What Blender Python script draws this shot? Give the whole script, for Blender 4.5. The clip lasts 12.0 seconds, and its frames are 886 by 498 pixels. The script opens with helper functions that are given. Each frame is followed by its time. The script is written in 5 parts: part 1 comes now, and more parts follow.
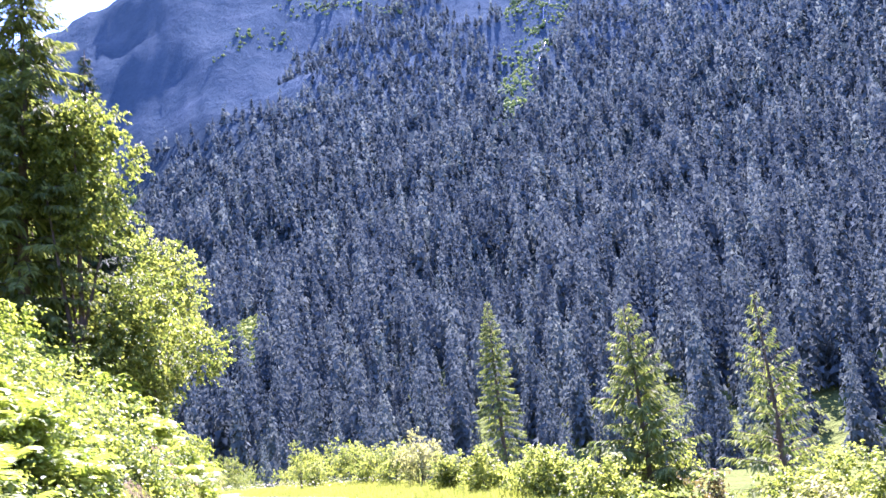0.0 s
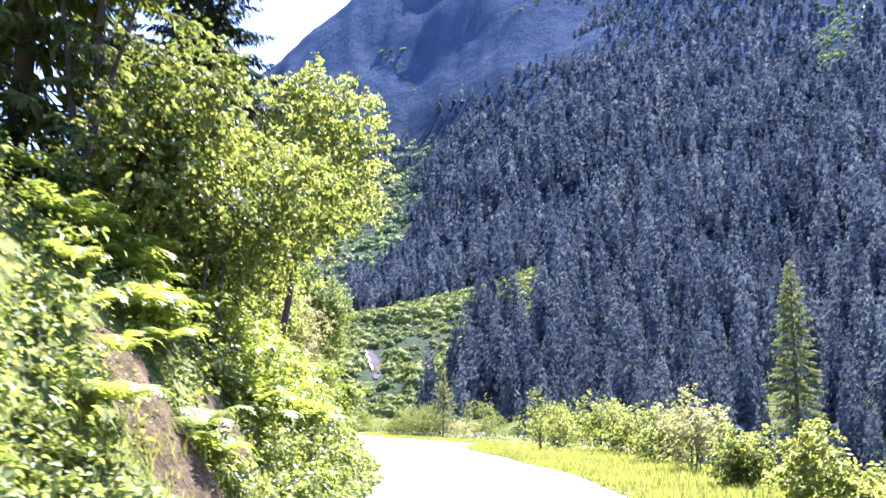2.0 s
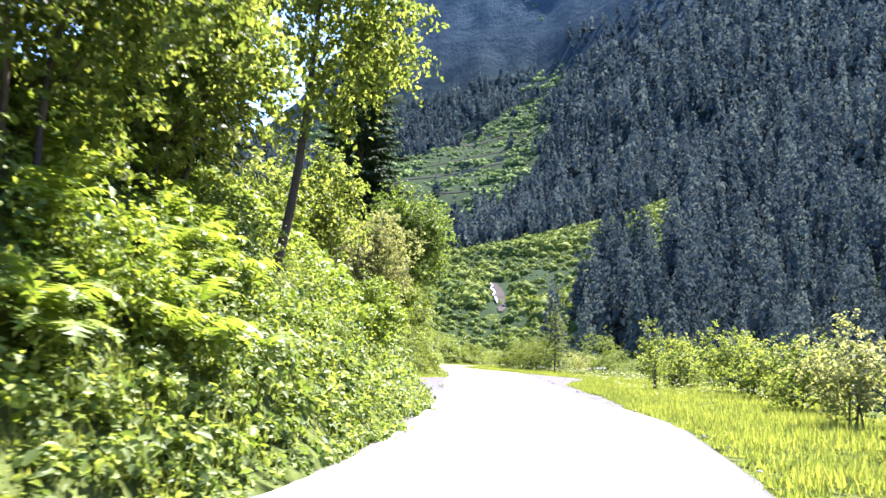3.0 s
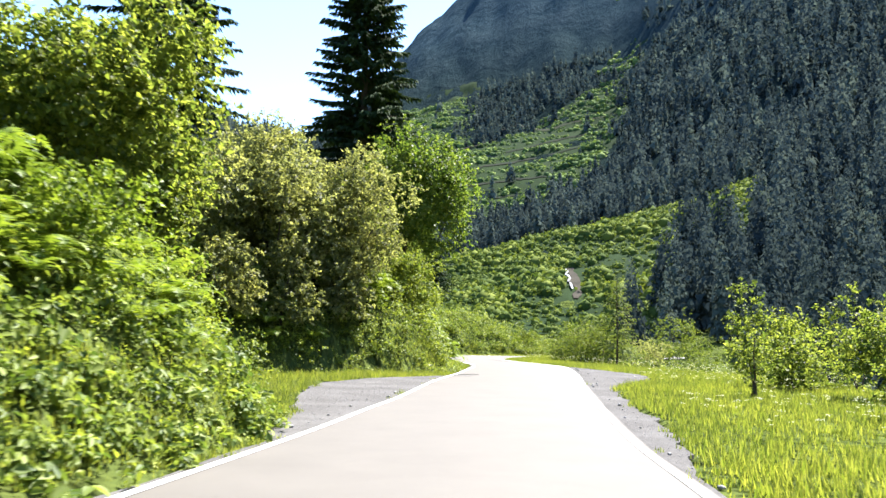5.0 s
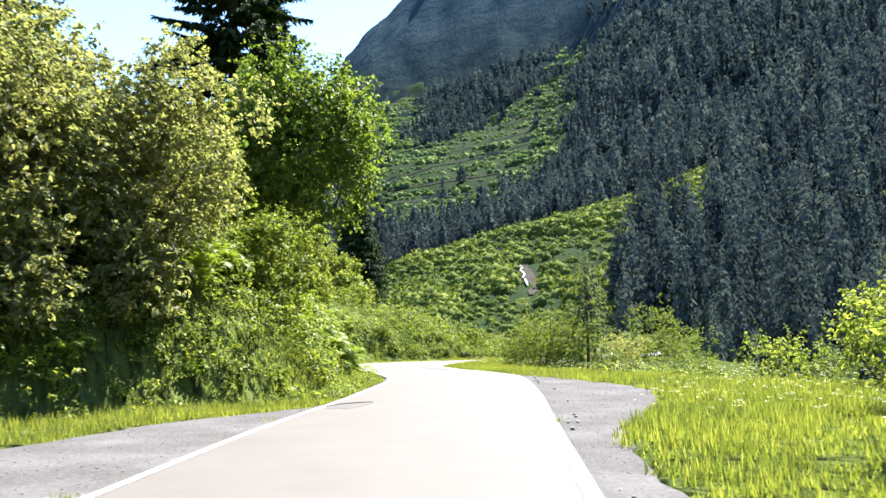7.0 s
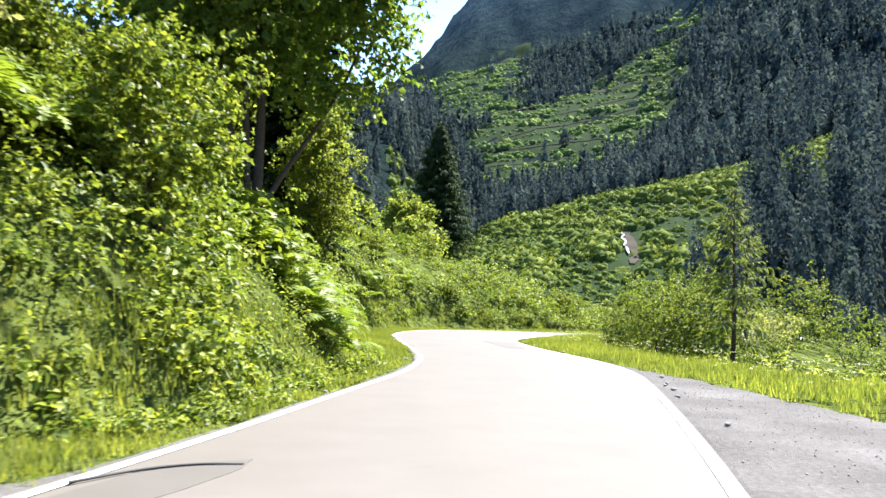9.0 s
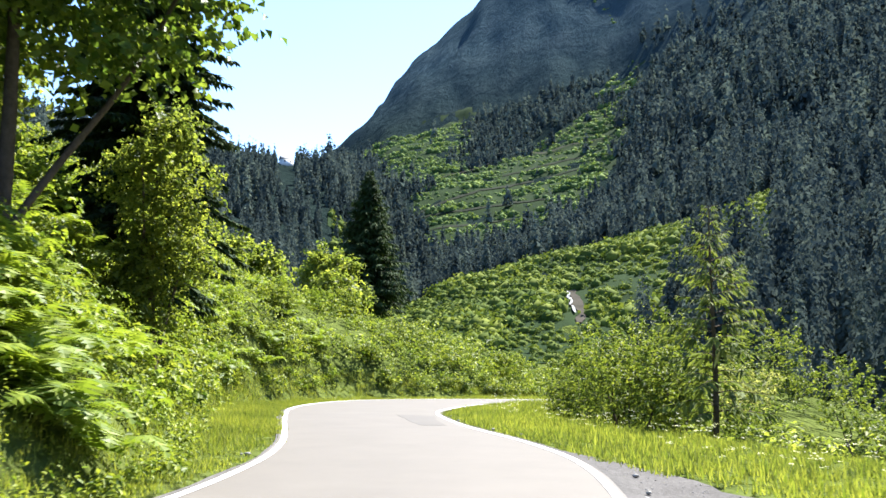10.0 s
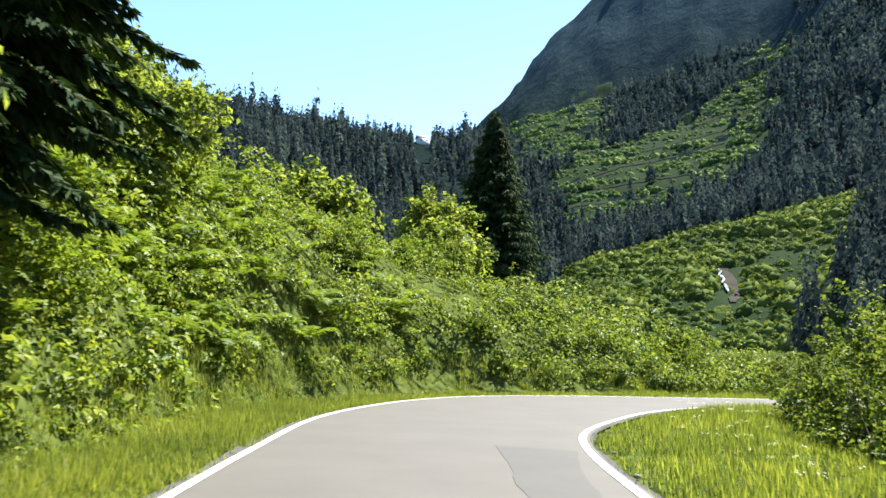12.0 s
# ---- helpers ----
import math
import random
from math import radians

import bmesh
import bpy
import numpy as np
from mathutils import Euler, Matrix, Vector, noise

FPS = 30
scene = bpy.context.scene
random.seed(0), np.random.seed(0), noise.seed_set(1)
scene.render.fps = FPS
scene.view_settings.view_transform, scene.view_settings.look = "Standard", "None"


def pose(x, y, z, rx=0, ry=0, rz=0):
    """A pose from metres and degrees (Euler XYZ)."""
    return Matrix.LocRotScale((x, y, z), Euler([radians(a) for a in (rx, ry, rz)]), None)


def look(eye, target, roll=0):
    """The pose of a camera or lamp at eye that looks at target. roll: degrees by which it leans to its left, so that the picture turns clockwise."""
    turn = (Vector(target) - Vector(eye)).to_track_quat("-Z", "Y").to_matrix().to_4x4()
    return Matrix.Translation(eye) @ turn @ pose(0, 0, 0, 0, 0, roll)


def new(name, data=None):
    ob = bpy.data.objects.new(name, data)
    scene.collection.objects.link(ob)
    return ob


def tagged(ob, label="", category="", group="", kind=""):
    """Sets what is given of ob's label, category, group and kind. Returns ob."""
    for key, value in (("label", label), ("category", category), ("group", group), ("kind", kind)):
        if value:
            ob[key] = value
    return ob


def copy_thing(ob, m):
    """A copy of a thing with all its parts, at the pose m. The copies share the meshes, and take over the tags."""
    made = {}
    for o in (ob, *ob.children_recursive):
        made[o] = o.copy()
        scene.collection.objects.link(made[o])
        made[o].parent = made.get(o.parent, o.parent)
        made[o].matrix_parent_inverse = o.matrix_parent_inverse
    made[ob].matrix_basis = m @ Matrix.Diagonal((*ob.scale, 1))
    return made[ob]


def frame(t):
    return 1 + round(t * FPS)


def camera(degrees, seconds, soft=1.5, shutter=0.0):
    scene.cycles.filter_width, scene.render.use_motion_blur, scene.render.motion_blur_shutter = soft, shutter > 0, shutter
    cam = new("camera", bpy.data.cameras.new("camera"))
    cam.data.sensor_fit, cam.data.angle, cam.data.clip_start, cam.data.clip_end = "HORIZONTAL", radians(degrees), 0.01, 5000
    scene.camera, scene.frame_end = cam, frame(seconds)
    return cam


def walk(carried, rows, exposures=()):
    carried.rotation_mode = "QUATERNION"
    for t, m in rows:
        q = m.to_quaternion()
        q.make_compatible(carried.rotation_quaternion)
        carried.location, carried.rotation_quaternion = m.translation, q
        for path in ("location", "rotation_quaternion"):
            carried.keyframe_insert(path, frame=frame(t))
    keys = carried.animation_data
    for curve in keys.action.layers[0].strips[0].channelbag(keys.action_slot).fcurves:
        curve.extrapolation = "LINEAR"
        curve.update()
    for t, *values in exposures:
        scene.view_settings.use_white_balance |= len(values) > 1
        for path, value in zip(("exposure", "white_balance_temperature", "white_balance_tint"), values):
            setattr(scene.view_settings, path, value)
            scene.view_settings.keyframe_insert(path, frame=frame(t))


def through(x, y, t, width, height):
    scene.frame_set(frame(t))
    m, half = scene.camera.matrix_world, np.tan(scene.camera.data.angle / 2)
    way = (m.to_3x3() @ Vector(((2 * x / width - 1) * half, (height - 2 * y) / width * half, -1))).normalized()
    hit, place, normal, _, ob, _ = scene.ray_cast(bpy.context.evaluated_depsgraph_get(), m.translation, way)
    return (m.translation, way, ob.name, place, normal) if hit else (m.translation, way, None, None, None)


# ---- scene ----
# ------------------------------------------------------------------ camera
cam = camera(52, 12.0, soft=1.5, shutter=0.2)


def drive(t, x, y, left, up, lean):
    a, b = radians(left), radians(up)
    eye = Vector((x, y, 1.3))
    ahead = Vector((-math.sin(a) * math.cos(b), math.cos(a) * math.cos(b), math.sin(b)))
    return t, look(eye, eye + ahead, lean)


walk(cam, [drive(*row) for row in (
    (0.0, -3.97, 4.53, -30.86, 12.56, -6.22),
    (0.5, -2.52, 7.20, -30.30, 10.93, -4.85),
    (1.0, -1.07, 9.89, -25.28, 14.15, -2.84),
    (1.5, 0.38, 12.60, -15.74, 13.21, 0.33),
    (2.0, 1.85, 15.35, -12.53, 10.75, 0.93),
    (2.5, 3.28, 18.18, -8.14, 7.01, 1.13),
    (3.0, 4.50, 21.12, -4.43, 6.40, 2.00),
    (3.5, 5.63, 24.18, -2.31, 6.56, 2.85),
    (5.5, 9.16, 38.12, 0.84, 5.46, 1.09),
    (6.0, 9.61, 41.48, -1.68, 5.83, 0.26),
    (6.5, 10.01, 44.82, 0.11, 6.13, 0.81),
    (7.0, 10.37, 48.14, -2.33, 5.80, -1.08),
    (9.0, 11.53, 61.14, 3.87, 3.47, 2.06),
    (9.5, 12.07, 64.53, -0.92, 6.89, 0.55),
    (10.0, 12.43, 67.98, 0.59, 7.57, 0.50),
    (10.5, 12.64, 71.43, 1.56, 7.31, -0.81),
    (11.0, 12.63, 74.91, 3.43, 6.37, 0.78),
    (11.5, 12.41, 78.36, 8.80, 5.36, 1.11),
    (12.0, 12.15, 81.77, 9.38, 6.26, 1.13),
)], exposures=((0.0, 3.4, 5450, 58), (1.2, 3.35, 5480, 54), (2.0, 3.1, 5350, 53), (2.5, 2.9, 5450, 45), (3.5, 2.45, 6050, 16), (5.5, 2.15, 6250, 11), (7.0, 2.2, 6200, 12), (9.0, 2.2, 6200, 12), (10.2, 2.0, 6250, 10), (12.0, 1.7, 6300, 6)))

# ------------------------------------------------------------------ light
SUN_AZ, SUN_EL = 40.0, 54.0  # degrees to the right of +y, and above the horizon
world = bpy.data.worlds.new("sky")
scene.world = world
world.use_nodes = True
wn = world.node_tree.nodes
sky = wn.new("ShaderNodeTexSky")
sky.sky_type = "NISHITA"
sky.sun_disc = False
sky.sun_elevation = radians(SUN_EL)
sky.sun_rotation = radians(SUN_AZ)
sky.altitude = 1200
sky.air_density = 1.0
sky.dust_density = 0.15
sky.ozone_density = 3.5
bg = wn["Background"]
bg.inputs["Strength"].default_value = 0.118
world.node_tree.links.new(sky.outputs[0], bg.inputs["Color"])
sun = new("sun", bpy.data.lights.new("sun", "SUN"))
sun.data.energy = 5.0
sun.data.angle = radians(0.53)
sun.data.color = (1.0, 0.95, 0.86)
sun_way = Vector((math.sin(radians(SUN_AZ)) * math.cos(radians(SUN_EL)), math.cos(radians(SUN_AZ)) * math.cos(radians(SUN_EL)), math.sin(radians(SUN_EL))))
sun.matrix_world = look((0, 0, 0), -sun_way)


# ------------------------------------------------------------------ materials
def mat_new(name):
    m = bpy.data.materials.new(name)
    m.use_nodes = True
    nt = m.node_tree
    p = nt.nodes["Principled BSDF"]
    return m, nt, p


def node(nt, kind, **inputs):
    n = nt.nodes.new(kind)
    for k, v in inputs.items():
        n.inputs[k.replace("_", " ")].default_value = v
    return n


def ramp(nt, fac, stops):
    r = nt.nodes.new("ShaderNodeValToRGB")
    el = r.color_ramp.elements
    while len(el) < len(stops):
        el.new(0.5)
    for e, (pos, col) in zip(el, stops):
        e.position, e.color = pos, (*col, 1)
    nt.links.new(fac, r.inputs["Fac"])
    return r.outputs["Color"]


def mixed(nt, fac, a, b, blend="MIX"):
    m = nt.nodes.new("ShaderNodeMix")
    m.data_type, m.blend_type = "RGBA", blend
    for sock, v in ((m.inputs[0], fac), (m.inputs[6], a), (m.inputs[7], b)):
        if isinstance(v, bpy.types.NodeSocket):
            nt.links.new(v, sock)
        elif isinstance(v, (int, float)):
            sock.default_value = v
        else:
            sock.default_value = (*v, 1)
    return m.outputs[2]


def noise_fac(nt, scale, detail=4.0, rough=0.6):
    tc = nt.nodes.new("ShaderNodeNewGeometry")
    n = node(nt, "ShaderNodeTexNoise", Scale=scale, Detail=detail, Roughness=rough)
    nt.links.new(tc.outputs["Position"], n.inputs["Vector"])
    return n.outputs["Fac"]


def bump(nt, p, fac, strength, dist):
    b = node(nt, "ShaderNodeBump", Strength=strength, Distance=dist)
    nt.links.new(fac, b.inputs["Height"])
    nt.links.new(b.outputs["Normal"], p.inputs["Normal"])


def leaf_mat(name, dark, light, through=0.35, rough=0.5, patch=0.35, gloss=0.2, drift=0.75, shine=(1.35, 1.35, 0.75), grain=0.0):
    """Leaves: each one of its own tint, with a slow drift over the plant, and light that shines through."""
    m, nt, p = mat_new(name)
    geo = nt.nodes.new("ShaderNodeNewGeometry")
    col = ramp(nt, geo.outputs["Random Per Island"], [(0.0, dark), (0.55, [(a + b) / 2 for a, b in zip(dark, light)]), (1.0, light)])
    big = noise_fac(nt, patch, 3.0)
    col = mixed(nt, drift, col, ramp(nt, big, [(0.3, (0.55, 0.62, 0.62)), (0.7, (1.28, 1.2, 0.98))]), "MULTIPLY")
    if grain:
        fine = noise_fac(nt, grain, 5.0, 0.75)
        col = mixed(nt, 1.0, col, ramp(nt, fine, [(0.36, (0.62, 0.64, 0.68)), (0.64, (1.28, 1.26, 1.2))]), "MULTIPLY")
        own = nt.nodes.new("ShaderNodeAttribute")
        own.attribute_name = "tint"
        col = mixed(nt, 1.0, col, ramp(nt, own.outputs["Fac"], [(0.0, (0.5, 0.53, 0.58)), (0.55, (0.9, 0.9, 0.9)), (0.85, (1.2, 1.17, 1.08)), (1.0, (1.5, 1.45, 1.25))]), "MULTIPLY")
        bump(nt, p, fine, 0.3, 0.6)
    nt.links.new(col, p.inputs["Base Color"])
    p.inputs["Roughness"].default_value = rough
    p.inputs["Specular IOR Level"].default_value = gloss
    tr = nt.nodes.new("ShaderNodeBsdfTranslucent")
    nt.links.new(mixed(nt, 1.0, col, shine, "MULTIPLY"), tr.inputs["Color"])
    mx = nt.nodes.new("ShaderNodeMixShader")
    mx.inputs[0].default_value = through
    nt.links.new(p.outputs[0], mx.inputs[1])
    nt.links.new(tr.outputs[0], mx.inputs[2])
    nt.links.new(mx.outputs[0], nt.nodes["Material Output"].inputs["Surface"])
    return m


def ground_mat(name, stops, fine=9.0, coarse=0.5, rough=0.95, depth=0.05, strength=0.7):
    m, nt, p = mat_new(name)
    a = noise_fac(nt, coarse, 5.0)
    b = noise_fac(nt, fine, 6.0, 0.7)
    col = mixed(nt, 0.55, ramp(nt, a, stops), ramp(nt, b, stops))
    nt.links.new(col, p.inputs["Base Color"])
    p.inputs["Roughness"].default_value = rough
    p.inputs["Specular IOR Level"].default_value = 0.03
    bump(nt, p, b, strength, depth)
    return m


M_SOIL = ground_mat("mossy_soil", [(0.3, (0.045, 0.06, 0.018)), (0.55, (0.085, 0.12, 0.03)), (0.75, (0.12, 0.14, 0.045))], 6.0, 0.25)
M_GRAVEL = ground_mat("grey_gravel", [(0.25, (0.058, 0.053, 0.05)), (0.5, (0.11, 0.104, 0.098)), (0.72, (0.195, 0.186, 0.177))], 16.0, 0.7, depth=0.03)
M_STONE = ground_mat("grey_stone", [(0.3, (0.2, 0.19, 0.18)), (0.7, (0.4, 0.385, 0.365))], 12.0, 1.0)
M_EARTH = ground_mat("bare_earth", [(0.3, (0.045, 0.036, 0.017)), (0.55, (0.13, 0.105, 0.048)), (0.75, (0.22, 0.185, 0.09))], 11.0, 1.6, depth=0.14, strength=1.0)
M_TERRACESHADE = ground_mat("terrace_edge_shade", [(0.3, (0.014, 0.018, 0.012)), (0.7, (0.035, 0.04, 0.026))], 0.6, 0.1)
M_LINE = ground_mat("worn_white_paint", [(0.2, (0.62, 0.62, 0.6)), (0.6, (0.8, 0.8, 0.78))], 20.0, 2.0, rough=0.7, depth=0.004)
M_BARK = ground_mat("bark", [(0.3, (0.045, 0.035, 0.028)), (0.7, (0.13, 0.105, 0.085))], 14.0, 2.0, depth=0.03)
M_WATER = ground_mat("white_water", [(0.4, (0.14, 0.14, 0.135)), (0.6, (0.55, 0.55, 0.54))], 0.6, 0.1, rough=0.3)
M_SCREE = ground_mat("red_grey_scree", [(0.3, (0.03, 0.029, 0.02)), (0.7, (0.08, 0.069, 0.055))], 1.2, 0.15)

# alpine grass kept very dark: shade between the shrubs is in its colour
M_ALPINE = ground_mat("shade_dark_alpine_grass", [(0.3, (0.012, 0.022, 0.008)), (0.55, (0.02, 0.036, 0.012)), (0.75, (0.034, 0.056, 0.02))], 0.35, 0.03, depth=0.4)


def asphalt_mat(name, low, high, stain):
    m, nt, p = mat_new(name)
    grain = noise_fac(nt, 90.0, 3.0, 0.8)
    wear = noise_fac(nt, 0.9, 5.0)
    col = mixed(nt, 0.4, ramp(nt, wear, [(0.3, low), (0.7, high)]), ramp(nt, grain, [(0.3, low), (0.7, high)]))
    spots = noise_fac(nt, 5.0, 6.0, 0.75)
    col = mixed(nt, 1.0, col, ramp(nt, spots, [(0.28, stain), (0.4, (1, 1, 1))]), "MULTIPLY")
    nt.links.new(col, p.inputs["Base Color"])
    p.inputs["Roughness"].default_value = 0.75
    p.inputs["Specular IOR Level"].default_value = 0.45
    bump(nt, p, grain, 0.25, 0.006)
    return m


M_ASPHALT = asphalt_mat("sun_bleached_asphalt", (0.096, 0.084, 0.069), (0.126, 0.111, 0.092), (0.85, 0.85, 0.85))
M_PATCH = asphalt_mat("newer_asphalt", (0.076, 0.067, 0.056), (0.098, 0.087, 0.073), (0.8, 0.8, 0.8))
M_TAR = asphalt_mat("tar", (0.03, 0.03, 0.03), (0.06, 0.06, 0.06), (0.7, 0.7, 0.7))

M_GRASS = leaf_mat("grass_blades", (0.11, 0.16, 0.025), (0.33, 0.345, 0.08), 0.45, 0.5, 0.3)
M_HERB = leaf_mat("herb_leaves", (0.055, 0.1, 0.018), (0.33, 0.375, 0.062), 0.38, 0.5, 0.9, gloss=0.18)
M_FERN = leaf_mat("fern_fronds", (0.12, 0.185, 0.022), (0.28, 0.34, 0.05), 0.42, 0.5, 0.5)
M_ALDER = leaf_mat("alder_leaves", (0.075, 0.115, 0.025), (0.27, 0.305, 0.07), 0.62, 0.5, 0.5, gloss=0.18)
# darker copy of the alder leaves, with shade put into the colour
M_SHADY = leaf_mat("shaded_alder_leaves", (0.055, 0.092, 0.02), (0.205, 0.24, 0.05), 0.5, 0.5, 0.5, gloss=0.18)
M_NETTLE = leaf_mat("nettle_leaves", (0.068, 0.116, 0.027), (0.28, 0.335, 0.072), 0.4, 0.5, 0.7, gloss=0.15)
M_MAPLE = leaf_mat("maple_leaves", (0.055, 0.104, 0.02), (0.18, 0.23, 0.045), 0.55, 0.45, 0.5)
M_WILLOW = leaf_mat("willow_leaves", (0.115, 0.13, 0.058), (0.335, 0.345, 0.16), 0.6, 0.5, 0.9)
M_DRY = leaf_mat("dry_leaves", (0.11, 0.088, 0.035), (0.24, 0.2, 0.085), 0.35, 0.6, 0.5)
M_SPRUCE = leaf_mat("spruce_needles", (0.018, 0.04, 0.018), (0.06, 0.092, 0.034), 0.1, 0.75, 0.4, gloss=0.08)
# lighter needles of young spruces; on older ones sunlight put into the colour
M_SPRUCELIT = leaf_mat("young_and_sunlit_needles", (0.07, 0.11, 0.035), (0.19, 0.225, 0.065), 0.35, 0.7, 0.5, gloss=0.1)
# far needles, paler and bluer: the valley haze is put into their colour
M_FARSPRUCE = leaf_mat("hazy_far_spruce_needles", (0.073, 0.098, 0.097), (0.086, 0.112, 0.107), 0.28, 0.9, 0.03, gloss=0.0, drift=0.35, shine=(1.0, 1.0, 1.0), grain=1.3)
M_FARSHRUB = leaf_mat("far_shrub_leaves", (0.075, 0.115, 0.03), (0.18, 0.215, 0.05), 0.25, 0.8, 0.05, gloss=0.03, drift=1.0)
M_FARPALE = leaf_mat("pale_far_shrub_leaves", (0.072, 0.122, 0.046), (0.185, 0.245, 0.085), 0.25, 0.8, 0.03, gloss=0.03, drift=1.0)


# ------------------------------------------------------------------ mesh helpers
def mesh_np(name, verts, faces, mat, smooth=False):
    """A mesh from an array of places and an array of triangles or quads."""
    verts = np.asarray(verts, np.float32)
    faces = np.asarray(faces, np.int32)
    me = bpy.data.meshes.new(name)
    k = faces.shape[1]
    me.vertices.add(len(verts))
    me.vertices.foreach_set("co", verts.ravel())
    me.loops.add(faces.size)
    me.loops.foreach_set("vertex_index", faces.ravel())
    me.polygons.add(len(faces))
    me.polygons.foreach_set("loop_start", np.arange(0, faces.size, k, dtype=np.int32))
    if smooth:
        me.polygons.foreach_set("use_smooth", np.ones(len(faces), bool))
    me.update(calc_edges=True)
    me.materials.append(mat)
    return me


def child(name, me, parent, label="", kind=""):
    ob = new(name, me)
    ob.parent = parent
    return tagged(ob, label, kind=kind)


def spline(points, n):
    """A smooth curve (Catmull-Rom) through rows of numbers."""
    p = np.asarray(points, float)
    p = np.vstack([2 * p[0] - p[1], p, 2 * p[-1] - p[-2]])
    out = []
    for i in range(1, len(p) - 2):
        t = np.linspace(0, 1, n, endpoint=False)[:, None]
        a, b, c, d = p[i - 1], p[i], p[i + 1], p[i + 2]
        out.append(0.5 * (2 * b + (c - a) * t + (2 * a - 5 * b + 4 * c - d) * t**2 + (3 * b - a - 3 * c + d) * t**3))
    return np.vstack(out + [p[-2][None]])


def lattice(seed, size=64):
    return np.random.RandomState(seed).rand(size, size)


LATS = [lattice(s) for s in range(6)]


def vnoise(x, y, cell, seed=0):
    """Smooth value noise from 0 to 1."""
    g = LATS[seed % 6]
    u, v = np.asarray(x) / cell + 17.3 * seed, np.asarray(y) / cell + 9.1 * seed
    i, j = np.floor(u).astype(int), np.floor(v).astype(int)
    a, b = u - i, v - j
    a, b = a * a * (3 - 2 * a), b * b * (3 - 2 * b)
    q = lambda k, l: g[k % 64, l % 64]
    return (q(i, j) * (1 - a) + q(i + 1, j) * a) * (1 - b) + (q(i, j + 1) * (1 - a) + q(i + 1, j + 1) * a) * b


def fbm(x, y, cell, seed=0, octaves=4):
    s, amp, tot = 0.0, 1.0, 0.0
    for k in range(octaves):
        s, tot = s + amp * vnoise(x, y, cell / 2**k, seed + k), tot + amp
        amp *= 0.5
    return s / tot - 0.5


def tube(path, radii, sides=7):
    """A round, tapered stem along a path: places and quads."""
    path = np.asarray(path, float)
    n = len(path)
    t = np.gradient(path, axis=0)
    t /= np.linalg.norm(t, axis=1, keepdims=True) + 1e-9
    ref = np.array([1.0, 0, 0]) if abs(t[0, 0]) < 0.8 else np.array([0, 1.0, 0])
    u = np.cross(t, ref)
    u /= np.linalg.norm(u, axis=1, keepdims=True) + 1e-9
    w = np.cross(t, u)
    ang = np.linspace(0, 2 * np.pi, sides, endpoint=False)
    v = path[:, None] + np.asarray(radii)[:, None, None] * (np.cos(ang)[None, :, None] * u[:, None] + np.sin(ang)[None, :, None] * w[:, None])
    f = [[i * sides + j, i * sides + (j + 1) % sides, (i + 1) * sides + (j + 1) % sides, (i + 1) * sides + j] for i in range(n - 1) for j in range(sides)]
    return v.reshape(-1, 3), np.array(f)


def joined(pieces):
    vs, fs, o = [], [], 0
    for v, f in pieces:
        vs.append(v)
        fs.append(np.asarray(f) + o)
        o += len(v)
    return np.vstack(vs), np.vstack(fs)


def leaves(rng, at, out, size, long=1.6, tilt=0.7, fold=0.25, oval=None):
    """Folded leaves at the places given, facing roughly along out: pointed ovals where oval says so, else plain diamonds."""
    n = len(at)
    size = np.broadcast_to(size, (n,))[:, None] * rng.uniform(0.6, 1.35, (n, 1))
    nor = out + tilt * rng.normal(size=(n, 3))
    nor /= np.linalg.norm(nor, axis=1, keepdims=True) + 1e-9
    a = np.cross(nor, rng.normal(size=(n, 3)))
    a /= np.linalg.norm(a, axis=1, keepdims=True) + 1e-9
    b = np.cross(nor, a)
    tip, base = at + a * size * long / 2, at - a * size * long / 2
    lift = nor * size * fold
    oval = np.zeros(n, bool) if oval is None else np.broadcast_to(oval, (n,))
    d, m = ~oval, oval
    v = np.stack([base, at + b * size / 2 + lift, tip - lift, at - b * size / 2 + lift], 1)[d].reshape(-1, 3)
    i = np.arange(d.sum())[:, None] * 4
    f = np.vstack([i + [0, 1, 2], i + [0, 2, 3]])
    if m.any():
        q, w = a * size * long, b * size
        ring = [base, at - 0.2 * q + 0.42 * w + 0.6 * lift, at + 0.14 * q + 0.4 * w + 0.5 * lift, tip - lift, at + 0.14 * q - 0.4 * w + 0.5 * lift, at - 0.2 * q - 0.42 * w + 0.6 * lift]
        k = len(v) + np.arange(m.sum())[:, None] * 6
        v = np.vstack([v, np.stack(ring, 1)[m].reshape(-1, 3)])
        f = np.vstack([f] + [k + t for t in ([0, 1, 3], [1, 2, 3], [0, 3, 5], [3, 4, 5])])
    return v, f


# ------------------------------------------------------------------ the road's plan and the land
# the plan of the road, from the first straight to beyond the bend
ROAD_LEFT = (
    (-16.99, -0.01), (-11.49, 3.99), (-7.29, 8.19), (-4.08, 12.59), (-1.26, 17.28), (1.76, 23.47), (3.11, 27.52),
    (4.42, 32.48), (5.54, 39.49), (6.50, 46.50), (7.00, 51.30), (7.38, 54.79), (7.99, 62.51), (8.78, 69.03),
    (9.25, 74.03), (9.65, 79.00), (9.41, 83.99), (8.02, 92.00), (7.18, 97.52), (7.20, 101.48), (7.86, 104.94),
    (9.27, 107.43), (12.02, 108.94), (15.01, 109.56), (19.01, 110.77), (23.01, 113.99), (26.01, 119.00), (28.01, 127.00),
)
